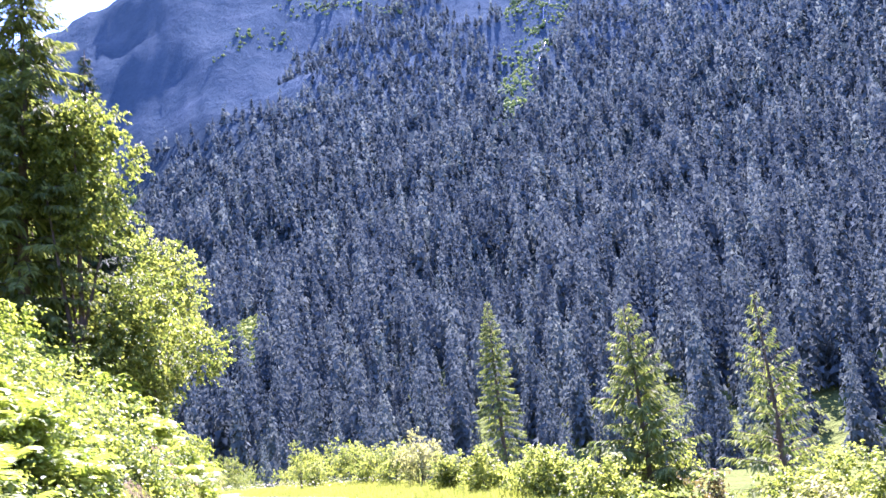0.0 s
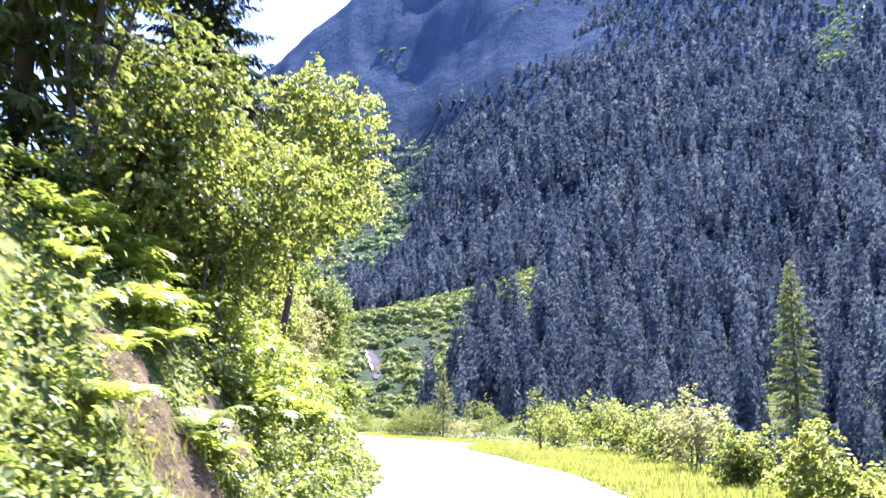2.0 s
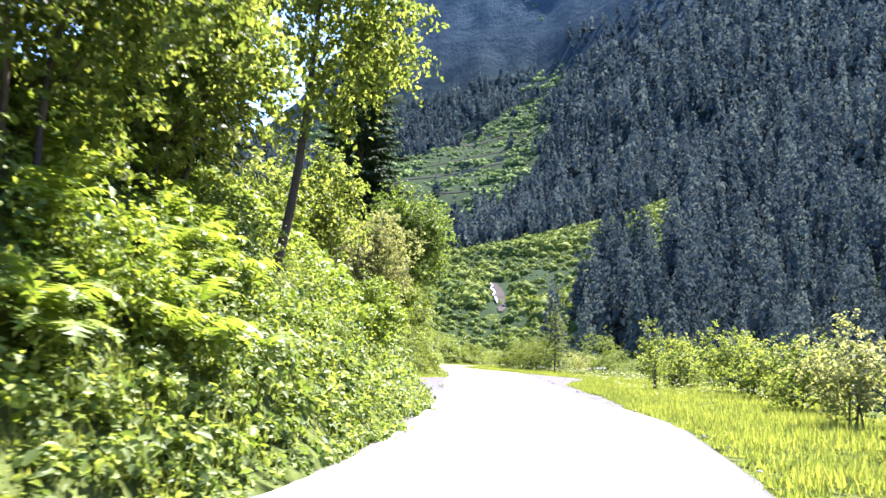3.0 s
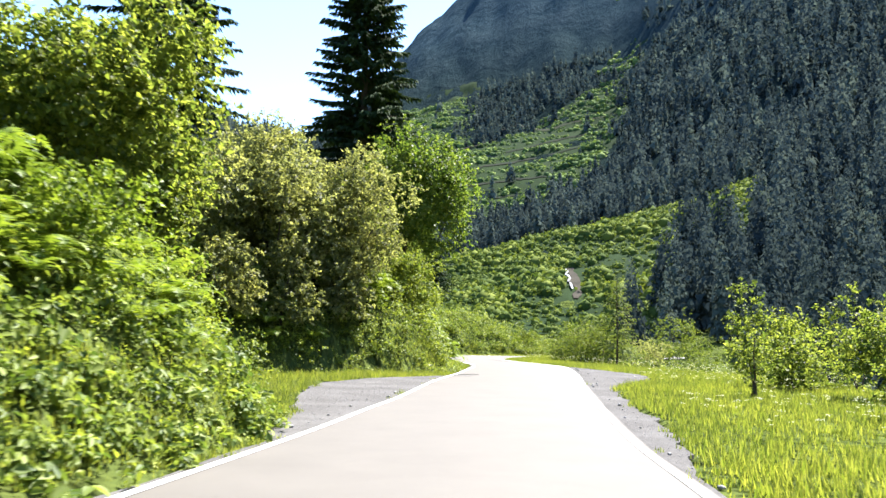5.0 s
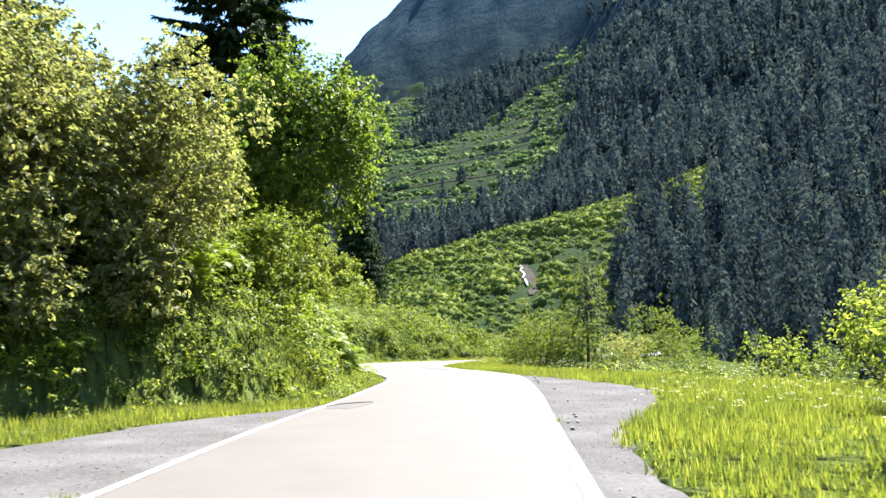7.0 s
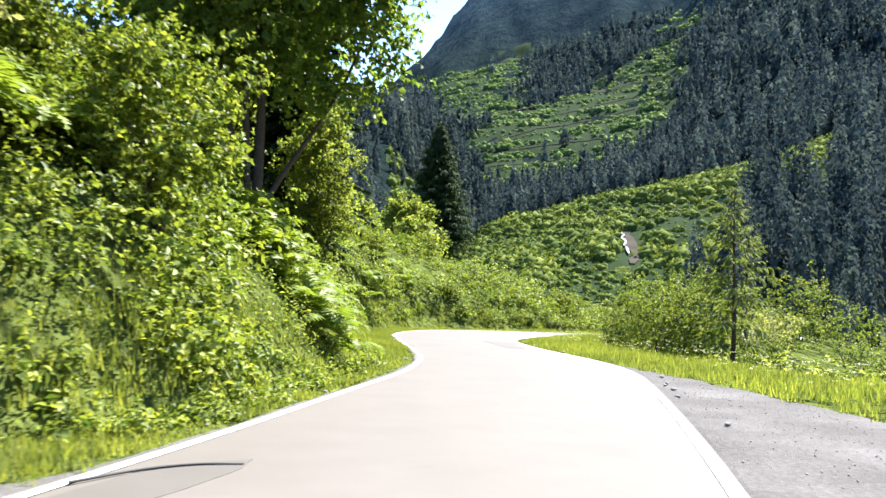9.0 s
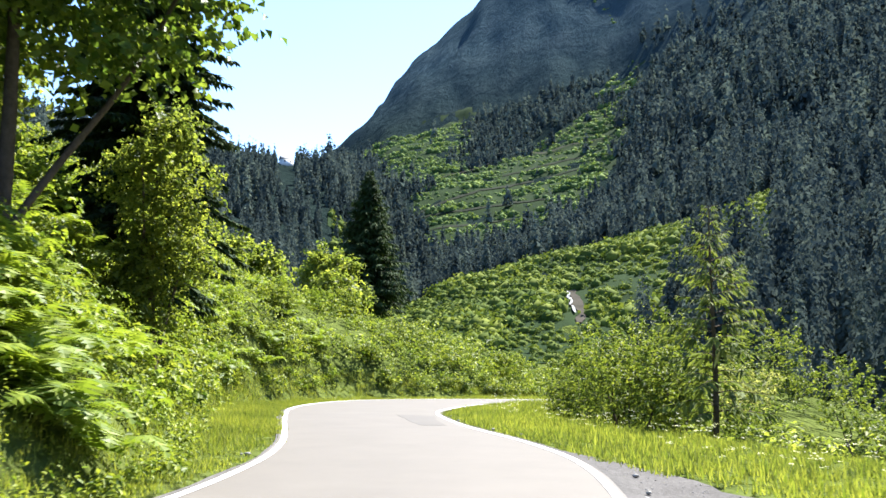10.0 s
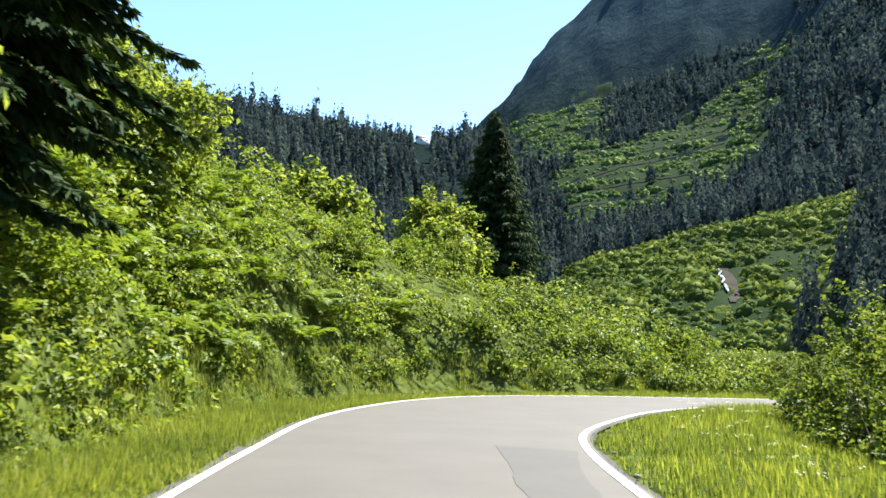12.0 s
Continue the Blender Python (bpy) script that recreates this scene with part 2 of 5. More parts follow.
ROAD_RIGHT = (
    (-14.01, -3.49), (-8.01, 0.51), (-3.51, 5.41), (-0.12, 10.31), (2.71, 15.32), (6.24, 23.53), (7.63, 27.32),
    (9.11, 32.54), (10.56, 39.48), (11.03, 46.50), (11.48, 51.29), (11.83, 54.79), (12.68, 62.48), (13.44, 68.98),
    (14.03, 75.01), (14.35, 80.50), (13.94, 84.46), (12.74, 90.05), (12.09, 96.02), (12.89, 100.52), (13.72, 102.84),
    (14.76, 104.44), (15.99, 105.23), (17.99, 105.62), (21.49, 107.21), (25.99, 111.00), (29.50, 117.00), (32.00, 126.00),
)
# the left verge's width, and the bank's steepness and height
BANK = (
    (0.7, 1, 7), (0.7, 1, 7), (0.6, 1, 7), (0.5, 1.1, 7), (0.4, 1.2, 7), (0.3, 1.25, 7), (0.3, 1.25, 7),
    (0.3, 1.25, 7), (0.3, 1.25, 7), (0.6, 1.2, 6), (2.2, 1.1, 5), (4.8, 0.9, 5), (5.6, 0.9, 5), (1.0, 1.15, 6.5),
    (0.8, 1.2, 7), (1.1, 1.15, 7.5), (1.7, 1.0, 8), (2.1, 1.35, 15), (2.1, 1.55, 16), (1.9, 1.6, 15), (1.4, 1.4, 11),
    (1.4, 1.1, 7.2), (1.3, 0.62, 3.0), (1.3, 0.22, 0.8), (1.3, 0.15, 0.6), (1.5, 0.12, 0.6), (1.5, 0.1, 0.6), (1.5, 0.1, 0.6),
)
# the right verge's width
VERGE = (
    2, 2, 2, 2, 2, 2.4, 2.8, 3.4, 4.4, 6.5, 7.2, 7.6, 8, 8.5,
    7.5, 5, 3.4, 3.2, 2.8, 2.2, 2, 2, 2, 2, 2, 2, 2, 2,
)
PLAN = np.c_[np.array(ROAD_LEFT), np.array(ROAD_RIGHT), np.array(BANK), np.array(VERGE)]
ROAD = spline(PLAN, 14)
EDGE_L, EDGE_R = ROAD[:, 0:2], ROAD[:, 2:4]
MID = (EDGE_L + EDGE_R) / 2
HALF = np.linalg.norm(EDGE_L - EDGE_R, axis=1) / 2
SIDE = (EDGE_L - EDGE_R) / (2 * HALF[:, None])


def left_normals(line):
    t = np.gradient(line, axis=0)
    return np.c_[-t[:, 1], t[:, 0]] / np.linalg.norm(t, axis=1, keepdims=True)


NOR_L, NOR_R = left_normals(EDGE_L), left_normals(EDGE_R)

FAR_R = np.log([60, 150, 250, 330, 420, 520, 700, 1000, 1250, 1900, 4000])
FAR_AZ = np.array([-180, -150, -60, -30, -20, -14, -9, -6.8, -5, 0, 5, 10, 14, 20, 35, 60, 110, 150, 180.0])
# how high the land stands, in degrees as seen from the bend, at each of these distances
LAND_LEFT = (
    (2, 4, 6, 8, 9, 10, 11, 12, 12, 12, 8), (8, 12, 14, 16, 17, 18, 18, 18, 18, 18, 12),
    (13, 16, 17, 18, 18.5, 19, 19, 18, 17, 16, 10), (11, 11, 12.2, 13.4, 14.4, 15, 14, 13, 12, 12, 8),
    (9, 8, 9, 10.8, 12.4, 13.6, 13, 12, 11, 11, 8), (6.5, 5, 6, 8, 10.4, 12.3, 12.8, 11.2, 10.8, 11.2, 8),
)
LAND_NOTCH = (
    (4, 3, 3.6, 5.5, 7.8, 11.4, 12.8, 11.9, 11.6, 12.4, 8), (3.5, 2, 2.4, 4, 5.8, 10.6, 12.4, 12.2, 12.6, 14.6, 10),
    (3, 1, 1.2, 2.4, 3.6, 4.6, 8, 12.2, 13.6, 16.7, 12), (1, -0.4, 0.4, 3.2, 5.2, 4.8, 7.4, 12.8, 15.6, 21.9, 17),
    (-1, -1.6, 0.2, 4.2, 6.6, 6.3, 8.2, 13.6, 16.6, 26.2, 20), (-2, -2, 0.4, 5, 7.6, 7.4, 9.2, 14.8, 17.8, 29, 23),
)
LAND_RIGHT = (
    (-3, -2.5, 0.8, 5.6, 8.5, 8.6, 11.2, 16.4, 20, 31.3, 25), (-4, -3, 1.8, 6.6, 9.7, 10.6, 14, 19, 22.5, 31.2, 25),
    (-5, -3.5, 3.5, 8, 10.6, 13, 16.5, 21, 24, 31.2, 25), (-5, -3.5, 4.5, 9, 12, 14, 18, 23, 26, 32, 26),
    (-5, -4, 4, 8, 11, 13, 16, 20, 22, 24, 18), (-3, -2, 2, 5, 7, 9, 11, 13, 14, 15, 10),
    (2, 4, 6, 8, 9, 10, 11, 12, 12, 12, 8),
)
FAR_E = np.vstack([LAND_LEFT, LAND_NOTCH, LAND_RIGHT])
EYE = (12.0, 75.0)


def smooth_rows(az, table):
    """The same table with a row for every degree, smoothly bent from row to row."""
    fine = np.arange(-180.0, 181.0)
    slope = np.gradient(table, az, axis=0)
    i = np.clip(np.searchsorted(az, fine) - 1, 0, len(az) - 2)
    h = (az[i + 1] - az[i])[:, None]
    u = ((fine - az[i]) / h[:, 0])[:, None]
    return fine, (2 * u**3 - 3 * u**2 + 1) * table[i] + (u**3 - 2 * u**2 + u) * h * slope[i] + (3 * u**2 - 2 * u**3) * table[i + 1] + (u**3 - u**2) * h * slope[i + 1]


FAR_AZ, FAR_E = smooth_rows(FAR_AZ, FAR_E)


def polar(x, y):
    dx, dy = x - EYE[0], y - EYE[1]
    return np.degrees(np.arctan2(dx, dy)), np.hypot(dx, dy)


def far_height(x, y):
    az, r = polar(x, y)
    lr = np.log(np.clip(r, 30, 3999))
    j = np.clip(np.searchsorted(FAR_R, lr) - 1, 0, len(FAR_R) - 2)
    i = np.clip(np.searchsorted(FAR_AZ, az) - 1, 0, len(FAR_AZ) - 2)
    u = np.clip((az - FAR_AZ[i]) / (FAR_AZ[i + 1] - FAR_AZ[i]), 0, 1)
    v = np.clip((lr - FAR_R[j]) / (FAR_R[j + 1] - FAR_R[j]), 0, 1)
    e = (FAR_E[i, j] * (1 - u) + FAR_E[i + 1, j] * u) * (1 - v) + (FAR_E[i, j + 1] * (1 - u) + FAR_E[i + 1, j + 1] * u) * v
    rough = fbm(x, y, 140.0, 1, 5) * np.clip((r - 120) / 500, 0, 1) * 22 + fbm(x, y, 30.0, 2, 3) * np.clip((r - 80) / 200, 0, 1) * 5
    ribs = np.abs(fbm(x, y, 260.0, 3, 5)) * np.clip((r - 900) / 600, 0, 1) * 110
    ribs = ribs + (np.abs(fbm(x, y, 95.0, 4, 4)) * 70 + fbm(x, y, 40.0, 5, 3) * 14) * np.clip((r - 1050) / 300, 0, 1)
    v = az - 1.5 * e
    spurs = (vnoise(v, 0.15 * e, 4.2, 6) + 0.45 * vnoise(v, 0.3 * e, 1.7, 7) - 0.75) * np.clip((r - 240) / 250, 0, 1) * np.clip((az - 12) / 6, 0, 1) * 0.032 * np.minimum(r, 900)
    return 1.3 + r * np.tan(np.radians(e)) + rough + spurs - ribs + 9.0 * np.clip((r - 1050) / 300, 0, 1)


def road_place(x, y):
    """How far a place lies to the left of the left edge and to the right of the right edge, and the plan's row beside it."""
    x, y = np.atleast_1d(x).astype(float), np.atleast_1d(y).astype(float)
    best, il, ir = (np.empty(len(x), int) for _ in range(3))
    for k in range(0, len(x), 20000):
        q = slice(k, k + 20000)
        for line, out in ((MID, best), (EDGE_L, il), (EDGE_R, ir)):
            out[q] = ((x[q, None] - line[None, :, 0]) ** 2 + (y[q, None] - line[None, :, 1]) ** 2).argmin(1)
    away = []
    for line, nor, near in ((EDGE_L, NOR_L, il), (EDGE_R, -NOR_R, ir)):
        dx, dy = x - line[near, 0], y - line[near, 1]
        s, dist = dx * nor[near, 0] + dy * nor[near, 1], np.hypot(dx, dy)
        away.append(np.where(np.abs(s) < dist * 0.6, np.sign(s) * dist, s))
    dl, dr = away
    both = (dl > 0) & (dr > 0)
    dl, dr = np.where(both & (dl > dr), -1.0, dl), np.where(both & (dr >= dl), -1.0, dr)
    far = np.hypot(x - MID[best, 0], y - MID[best, 1]) - HALF[best]
    past = (dl < 0) & (dr < 0) & (far > 1.0)
    return np.where(past, far, dl), dr, ROAD[best]


NEAR_GRID = np.zeros((150, 280), bool)
for px, py in MID:
    gi, gj = np.mgrid[int((px + 25) * 2) - 11:int((px + 25) * 2) + 12, int((py + 10) * 2) - 11:int((py + 10) * 2) + 12]
    close = (gi / 2 - 25 - px) ** 2 + (gj / 2 - 10 - py) ** 2 < 4.5**2
    inner = close & (gi >= 0) & (gi < 150) & (gj >= 0) & (gj < 280)
    NEAR_GRID[gi[inner], gj[inner]] = True


def by_road(x, y):
    """Whether places lie within about three metres of the asphalt."""
    return NEAR_GRID[np.clip((x + 25) * 2, 0, 149).astype(int), np.clip((y + 10) * 2, 0, 279).astype(int)]


def height(x, y):
    x, y = np.atleast_1d(x).astype(float), np.atleast_1d(y).astype(float)
    dl, dr, row = road_place(x, y)
    b, slope, cap, vr = row[:, 4], row[:, 5], row[:, 6], row[:, 7]
    up = np.clip(dl - b, 0, None)
    near = slope * np.minimum(up, 4.0) + 0.55 * slope * np.clip(up - 4.0, 0, None)
    near = cap * (1 - np.exp(-near / cap * 1.15)) * 1.05
    lumps = fbm(x, y, 3.5, 0, 3)
    near = near + np.clip(up, 0, 2) * 0.35 * lumps + np.clip(dl, 0, 1) * 0.1 * fbm(x, y, 1.2, 4, 2)
    down = np.clip(dr - vr, 0, None)
    low = -6.5 * (1 - np.exp(-down * 0.28 / 6.5)) + np.clip(dr, 0, 1) * 0.12 * lumps
    h = np.where(dl > 0, near, np.where(dr > 0, low, 0.0))
    off = np.clip(np.maximum(dl, dr), 0, None)
    w = np.clip((off - 20) / 45, 0, 1)
    w = w * w * (3 - 2 * w)
    return h * (1 - w) + far_height(x, y) * w


def inside(px, py, poly):
    hit = np.zeros(len(px), bool)
    q = len(poly)
    for k in range(q):
        (x1, y1), (x2, y2) = poly[k], poly[(k + 1) % q]
        cross = ((y1 > py) != (y2 > py)) & (px < (x2 - x1) * (py - y1) / (y2 - y1 + 1e-12) + x1)
        hit ^= cross
    return hit


# gravel lay-bys on both sides of the road
GRAVEL_L = ((6.9, 45.5), (6.05, 46.5), (5.9, 49.8), (5.3, 53.5), (5.05, 56.5), (4.9, 60.0), (5.4, 62.0), (6.2, 64.3), (7.4, 65.9), (8.35, 67.4), (8.5, 67.6), (8.4, 66.5), (7.95, 62.5), (7.3, 54.8), (6.6, 47.5))
GRAVEL_R = ((10.95, 43.5), (11.6, 46.5), (12.1, 50.0), (12.4, 54.0), (12.8, 57.5), (13.3, 60.7), (14.1, 63.0), (15.6, 67.0), (16.5, 70.8), (16.4, 74.0), (15.9, 76.5), (15.5, 78.6), (14.9, 81.3), (14.25, 83.4), (14.3, 80.5), (13.95, 75.0), (13.4, 69.0), (12.65, 62.5), (11.8, 54.8), (11.4, 51.3), (10.98, 46.5))


# the ground: one sheet from the road's edge to the skyline
def build_ground():
    r = [0.0]
    while r[-1] < 3900:
        r.append(r[-1] + max(0.4, r[-1] * (0.027 if r[-1] < 300 else 0.038)))
    r = np.array(r[1:])
    az = np.radians(np.r_[np.arange(-35, 75, 0.36), np.arange(75, 325, 1.0)])
    na = len(az)
    cx, cy = 9.0, 62.0
    x = cx + r[:, None] * np.sin(az)[None]
    y = cy + r[:, None] * np.cos(az)[None]
    z = height(x.ravel(), y.ravel())
    dl, dr, _ = road_place(x.ravel(), y.ravel())
    z = np.where(np.maximum(dl, dr) < 0.15, -0.04, z - 0.02)
    bed = inside(x.ravel(), y.ravel(), GRAVEL_L) | inside(x.ravel(), y.ravel(), GRAVEL_R)
    z = np.where(bed, np.minimum(z, 0.0) - 0.09, z)
    v = np.vstack([np.c_[x.ravel(), y.ravel(), z], [[cx, cy, -0.04]]])
    i = np.arange(len(r) - 1)[:, None] * na
    j = np.arange(na)[None]
    k = (j + 1) % na
    f = np.stack([i + j, i + na + j, i + na + k, i + k], -1).reshape(-1, 4)
    centre = len(v) - 1
    fan = np.c_[np.arange(na), (np.arange(na) + 1) % na, np.full(na, centre), np.full(na, centre)]
    me = mesh_np("ground", v, f, M_SOIL, True)
    bm = bmesh.new()
    bm.from_mesh(me)
    bm.verts.ensure_lookup_table()
    for a, b, c, _ in fan:
        bm.faces.new((bm.verts[a], bm.verts[c], bm.verts[b])).smooth = True
    bm.normal_update()
    bm.to_mesh(me)
    bm.free()
    return me


def land_mat():
    """Grassy soil near by; further off, by steepness and height, scrub darkened for tree shade, then alpine grass and
    rock blued for haze.
    """
    m, nt, p = mat_new("hillside")
    a = noise_fac(nt, 0.25, 5.0)
    b = noise_fac(nt, 5.0, 6.0, 0.7)
    near = mixed(nt, 0.5, ramp(nt, a, [(0.3, (0.05, 0.072, 0.018)), (0.7, (0.1, 0.125, 0.03))]), ramp(nt, b, [(0.3, (0.034, 0.045, 0.015)), (0.7, (0.115, 0.135, 0.036))]))
    c = noise_fac(nt, 0.012, 8.0, 0.65)
    d = noise_fac(nt, 0.09, 6.0, 0.7)
    # floor between the far trees, near black: their shade is put into the colour
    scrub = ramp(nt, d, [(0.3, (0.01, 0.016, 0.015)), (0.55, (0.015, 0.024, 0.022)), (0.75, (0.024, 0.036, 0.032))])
    g0 = nt.nodes.new("ShaderNodeNewGeometry")
    mp = nt.nodes.new("ShaderNodeMapping")
    mp.inputs["Scale"].default_value = (1.0, 1.0, 0.22)
    nt.links.new(g0.outputs["Position"], mp.inputs["Vector"])
    gn = node(nt, "ShaderNodeTexNoise", Scale=0.018, Detail=8.0, Roughness=0.68)
    nt.links.new(mp.outputs[0], gn.inputs["Vector"])
    gully = gn.outputs["Fac"]
    # upper slopes in blue-grey, with the haze of distance put into the colour
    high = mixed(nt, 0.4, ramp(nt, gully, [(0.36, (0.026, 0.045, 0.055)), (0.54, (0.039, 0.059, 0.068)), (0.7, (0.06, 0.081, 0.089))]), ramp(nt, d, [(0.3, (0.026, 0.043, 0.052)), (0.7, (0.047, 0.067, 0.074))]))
    geo = nt.nodes.new("ShaderNodeNewGeometry")
    sep = nt.nodes.new("ShaderNodeSeparateXYZ")
    nt.links.new(geo.outputs["Position"], sep.inputs[0])
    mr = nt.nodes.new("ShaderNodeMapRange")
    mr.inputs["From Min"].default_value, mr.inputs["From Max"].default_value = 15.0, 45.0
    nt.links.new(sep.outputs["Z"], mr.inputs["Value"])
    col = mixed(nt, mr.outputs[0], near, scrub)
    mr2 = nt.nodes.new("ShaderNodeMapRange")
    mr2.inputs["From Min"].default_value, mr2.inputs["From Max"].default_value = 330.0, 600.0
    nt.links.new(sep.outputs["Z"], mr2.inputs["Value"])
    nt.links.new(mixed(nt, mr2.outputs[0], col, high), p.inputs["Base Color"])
    p.inputs["Roughness"].default_value = 0.95
    p.inputs["Specular IOR Level"].default_value = 0.0
    b1 = node(nt, "ShaderNodeBump", Strength=0.6, Distance=0.06)
    nt.links.new(b, b1.inputs["Height"])
    b2 = node(nt, "ShaderNodeBump", Strength=1.0, Distance=16.0)
    nt.links.new(gully, b2.inputs["Height"])
    nt.links.new(b1.outputs["Normal"], b2.inputs["Normal"])
    b3 = node(nt, "ShaderNodeBump", Strength=0.35, Distance=1.5)
    nt.links.new(d, b3.inputs["Height"])
    nt.links.new(b2.outputs["Normal"], b3.inputs["Normal"])
    nt.links.new(b3.outputs["Normal"], p.inputs["Normal"])
    return m


ground = new("ground", build_ground())
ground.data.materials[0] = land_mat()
tagged(ground, "green mountain valley ground rising to steep slopes", "ground", kind="structure")


# ------------------------------------------------------------------ road
def strip(name, left, right, z, mat, across=6):
    n = len(left)
    t = np.linspace(0, 1, across)
    v = left[:, None] * (1 - t[None, :, None]) + right[:, None] * t[None, :, None]
    zz = np.full((n, across), z) + 0.03 * (1 - (2 * t - 1) ** 2)[None] * (across > 3)
    v = np.concatenate([v, zz[..., None]], -1).reshape(-1, 3)
    f = [[i * across + j, i * across + j + 1, (i + 1) * across + j + 1, (i + 1) * across + j] for i in range(n - 1) for j in range(across - 1)]
    return mesh_np(name, v, f, mat, True)


def slab(me, thick):
    """Gives a strip its thickness downward."""
    bm = bmesh.new()
    bm.from_mesh(me)
    r = bmesh.ops.extrude_face_region(bm, geom=bm.faces[:])
    bmesh.ops.translate(bm, verts=[g for g in r["geom"] if isinstance(g, bmesh.types.BMVert)], vec=(0, 0, -thick))
    bmesh.ops.recalc_face_normals(bm, faces=bm.faces)
    bmesh.ops.split_edges(bm, edges=[e for e in bm.edges if len(e.link_faces) == 2 and e.calc_face_angle() > 0.6])
    bm.to_mesh(me)
    bm.free()
    return me


wob = fbm(np.arange(len(ROAD)) * 1.0, np.zeros(len(ROAD)), 6.0, 2, 3)[:, None] * 0.05
road = new("road", slab(strip("road", EDGE_L + NOR_L * (0.035 + wob), EDGE_R - NOR_R * (0.035 - wob), 0.0, M_ASPHALT, 9), 0.12))
tagged(road, "narrow sun-bleached asphalt mountain road with white edge lines", "road", kind="structure")
child("edge_line", strip("edge_line", EDGE_L - NOR_L * 0.02, EDGE_L - NOR_L * 0.13, 0.012, M_LINE, 3), road, "worn white painted edge line")
child("edge_line", strip("edge_line", EDGE_R + NOR_R * 0.13, EDGE_R + NOR_R * 0.02, 0.012, M_LINE, 3), road, "worn white painted edge line")


# ------------------------------------------------------------------ far woods and scrub
# open slopes: bearing and height in degrees as seen from the bend, with the distances between which they lie
OPEN = (
    (((-7, 0.2), (13.6, 0.2), (14.6, 3.9), (15.0, 6.2), (16.3, 8.0), (18.0, 7.4), (19.2, 6.4), (20.6, 8.5), (20.8, 12), (-8, 12)), 190, 475),
    (((11.0, 17.0), (8.3, 15.8), (5.2, 14.0), (3.0, 13.0), (-0.8, 12.0), (-2.4, 11.1), (-2.8, 7.6), (3.2, 7.8), (6.6, 8.8), (8.9, 10.8), (10.0, 12.6), (11.2, 14.2)), 600, 1400),
    (((-6.2, 13.6), (-3.3, 14.8), (-2.1, 15.6), (1.0, 16.6), (2.8, 17.5), (1.2, 15.0), (1.0, 12.4), (-0.8, 11.6), (-3.5, 11.7)), 600, 1500),
    (((36.6, 19.6), (37.3, 25.0), (39.0, 31), (47.0, 31), (42.0, 26.8), (39.5, 22.4)), 700, 2200),
    (((9.1, 17.0), (10.4, 18.1), (12.5, 19.8), (12.3, 17.8), (10.6, 17.0)), 700, 1800),
)


# shade under old terrace edges on the far slope, laid as dark strips: bearing and height, from end to end
TERRACE_SHADE = (
    ((-2.0, 9.9), (0.8, 11.0), (3.2, 11.5), (5.6, 11.9), (8.2, 12.6)),
    ((-2.0, 9.5), (0.6, 10.0), (3.4, 10.4), (6.0, 10.7)),
    ((3.2, 12.2), (5.4, 12.7), (8.6, 13.4)),
    ((-1.6, 8.7), (1.2, 9.1), (4.2, 9.5)),
)


def is_open(zone, az, r, e):
    poly, near, far = zone
    return inside(az, e, poly) & (r > near) & (r < far)


def grid_places(rng, az0, az1, r0, r1, step):
    """Scattered places in a sector, one to each cell of about step metres, which grows with distance."""
    out, r = [], r0
    while r < r1:
        s = step(r)
        n = max(1, int(radians(az1 - az0) * r / s))
        a = np.radians(az0 + (az1 - az0) * (np.arange(n) + rng.uniform(0, 1, n)) / n)
        rr = r + rng.uniform(0, s, n)
        out.append(np.c_[EYE[0] + rr * np.sin(a), EYE[1] + rr * np.cos(a)])
        r += s
    return np.vstack(out)


def tufted_stuff(rng, at, tall, count, length):
    """Far spruces of many small hanging sprays in uneven whorls: places and triangles."""
    n = len(at)
    u = 0.03 + 0.96 * (1 - rng.rand(n, count) ** 0.52)
    a = rng.uniform(0, 6.3, (n, count))
    whorls = rng.uniform(9, 14, (n, 1))
    lobe = 0.72 + 0.5 * ((u * whorls + 0.35 * np.sin(3 * a + rng.uniform(0, 6.3, (n, 1)))) % 1.0 < 0.55)
    wide = (tall * rng.uniform(0.11, 0.18, n))[:, None] * np.clip(1.0 - u, 0, 1) ** 0.85 * lobe + 0.15
    rho = wide * rng.uniform(0.4, 0.95, u.shape)
    out = np.stack([np.cos(a), np.sin(a), np.zeros_like(a)], -1)
    p = at[:, None] + out * rho[..., None]
    p[..., 2] += tall[:, None] * u
    s = (length * np.clip(tall / 28, 0.45, 1.1)[:, None] * rng.uniform(0.6, 1.4, u.shape) * np.clip(1.25 - u, 0.25, 1))[..., None]
    way = out * 0.5 + rng.normal(0, 0.28, p.shape) - [0, 0, 0.85]
    way /= np.linalg.norm(way, axis=2, keepdims=True)
    side = np.cross(way, out + rng.normal(0, 0.35, p.shape))
    side /= np.linalg.norm(side, axis=2, keepdims=True) + 1e-9
    v = np.stack([p + way * s * 0.6, p - way * s * 0.45 + side * s * 0.46, p - way * s * 0.45 - side * s * 0.46], 2).reshape(-1, 3)
    return v, np.arange(len(v)).reshape(-1, 3)


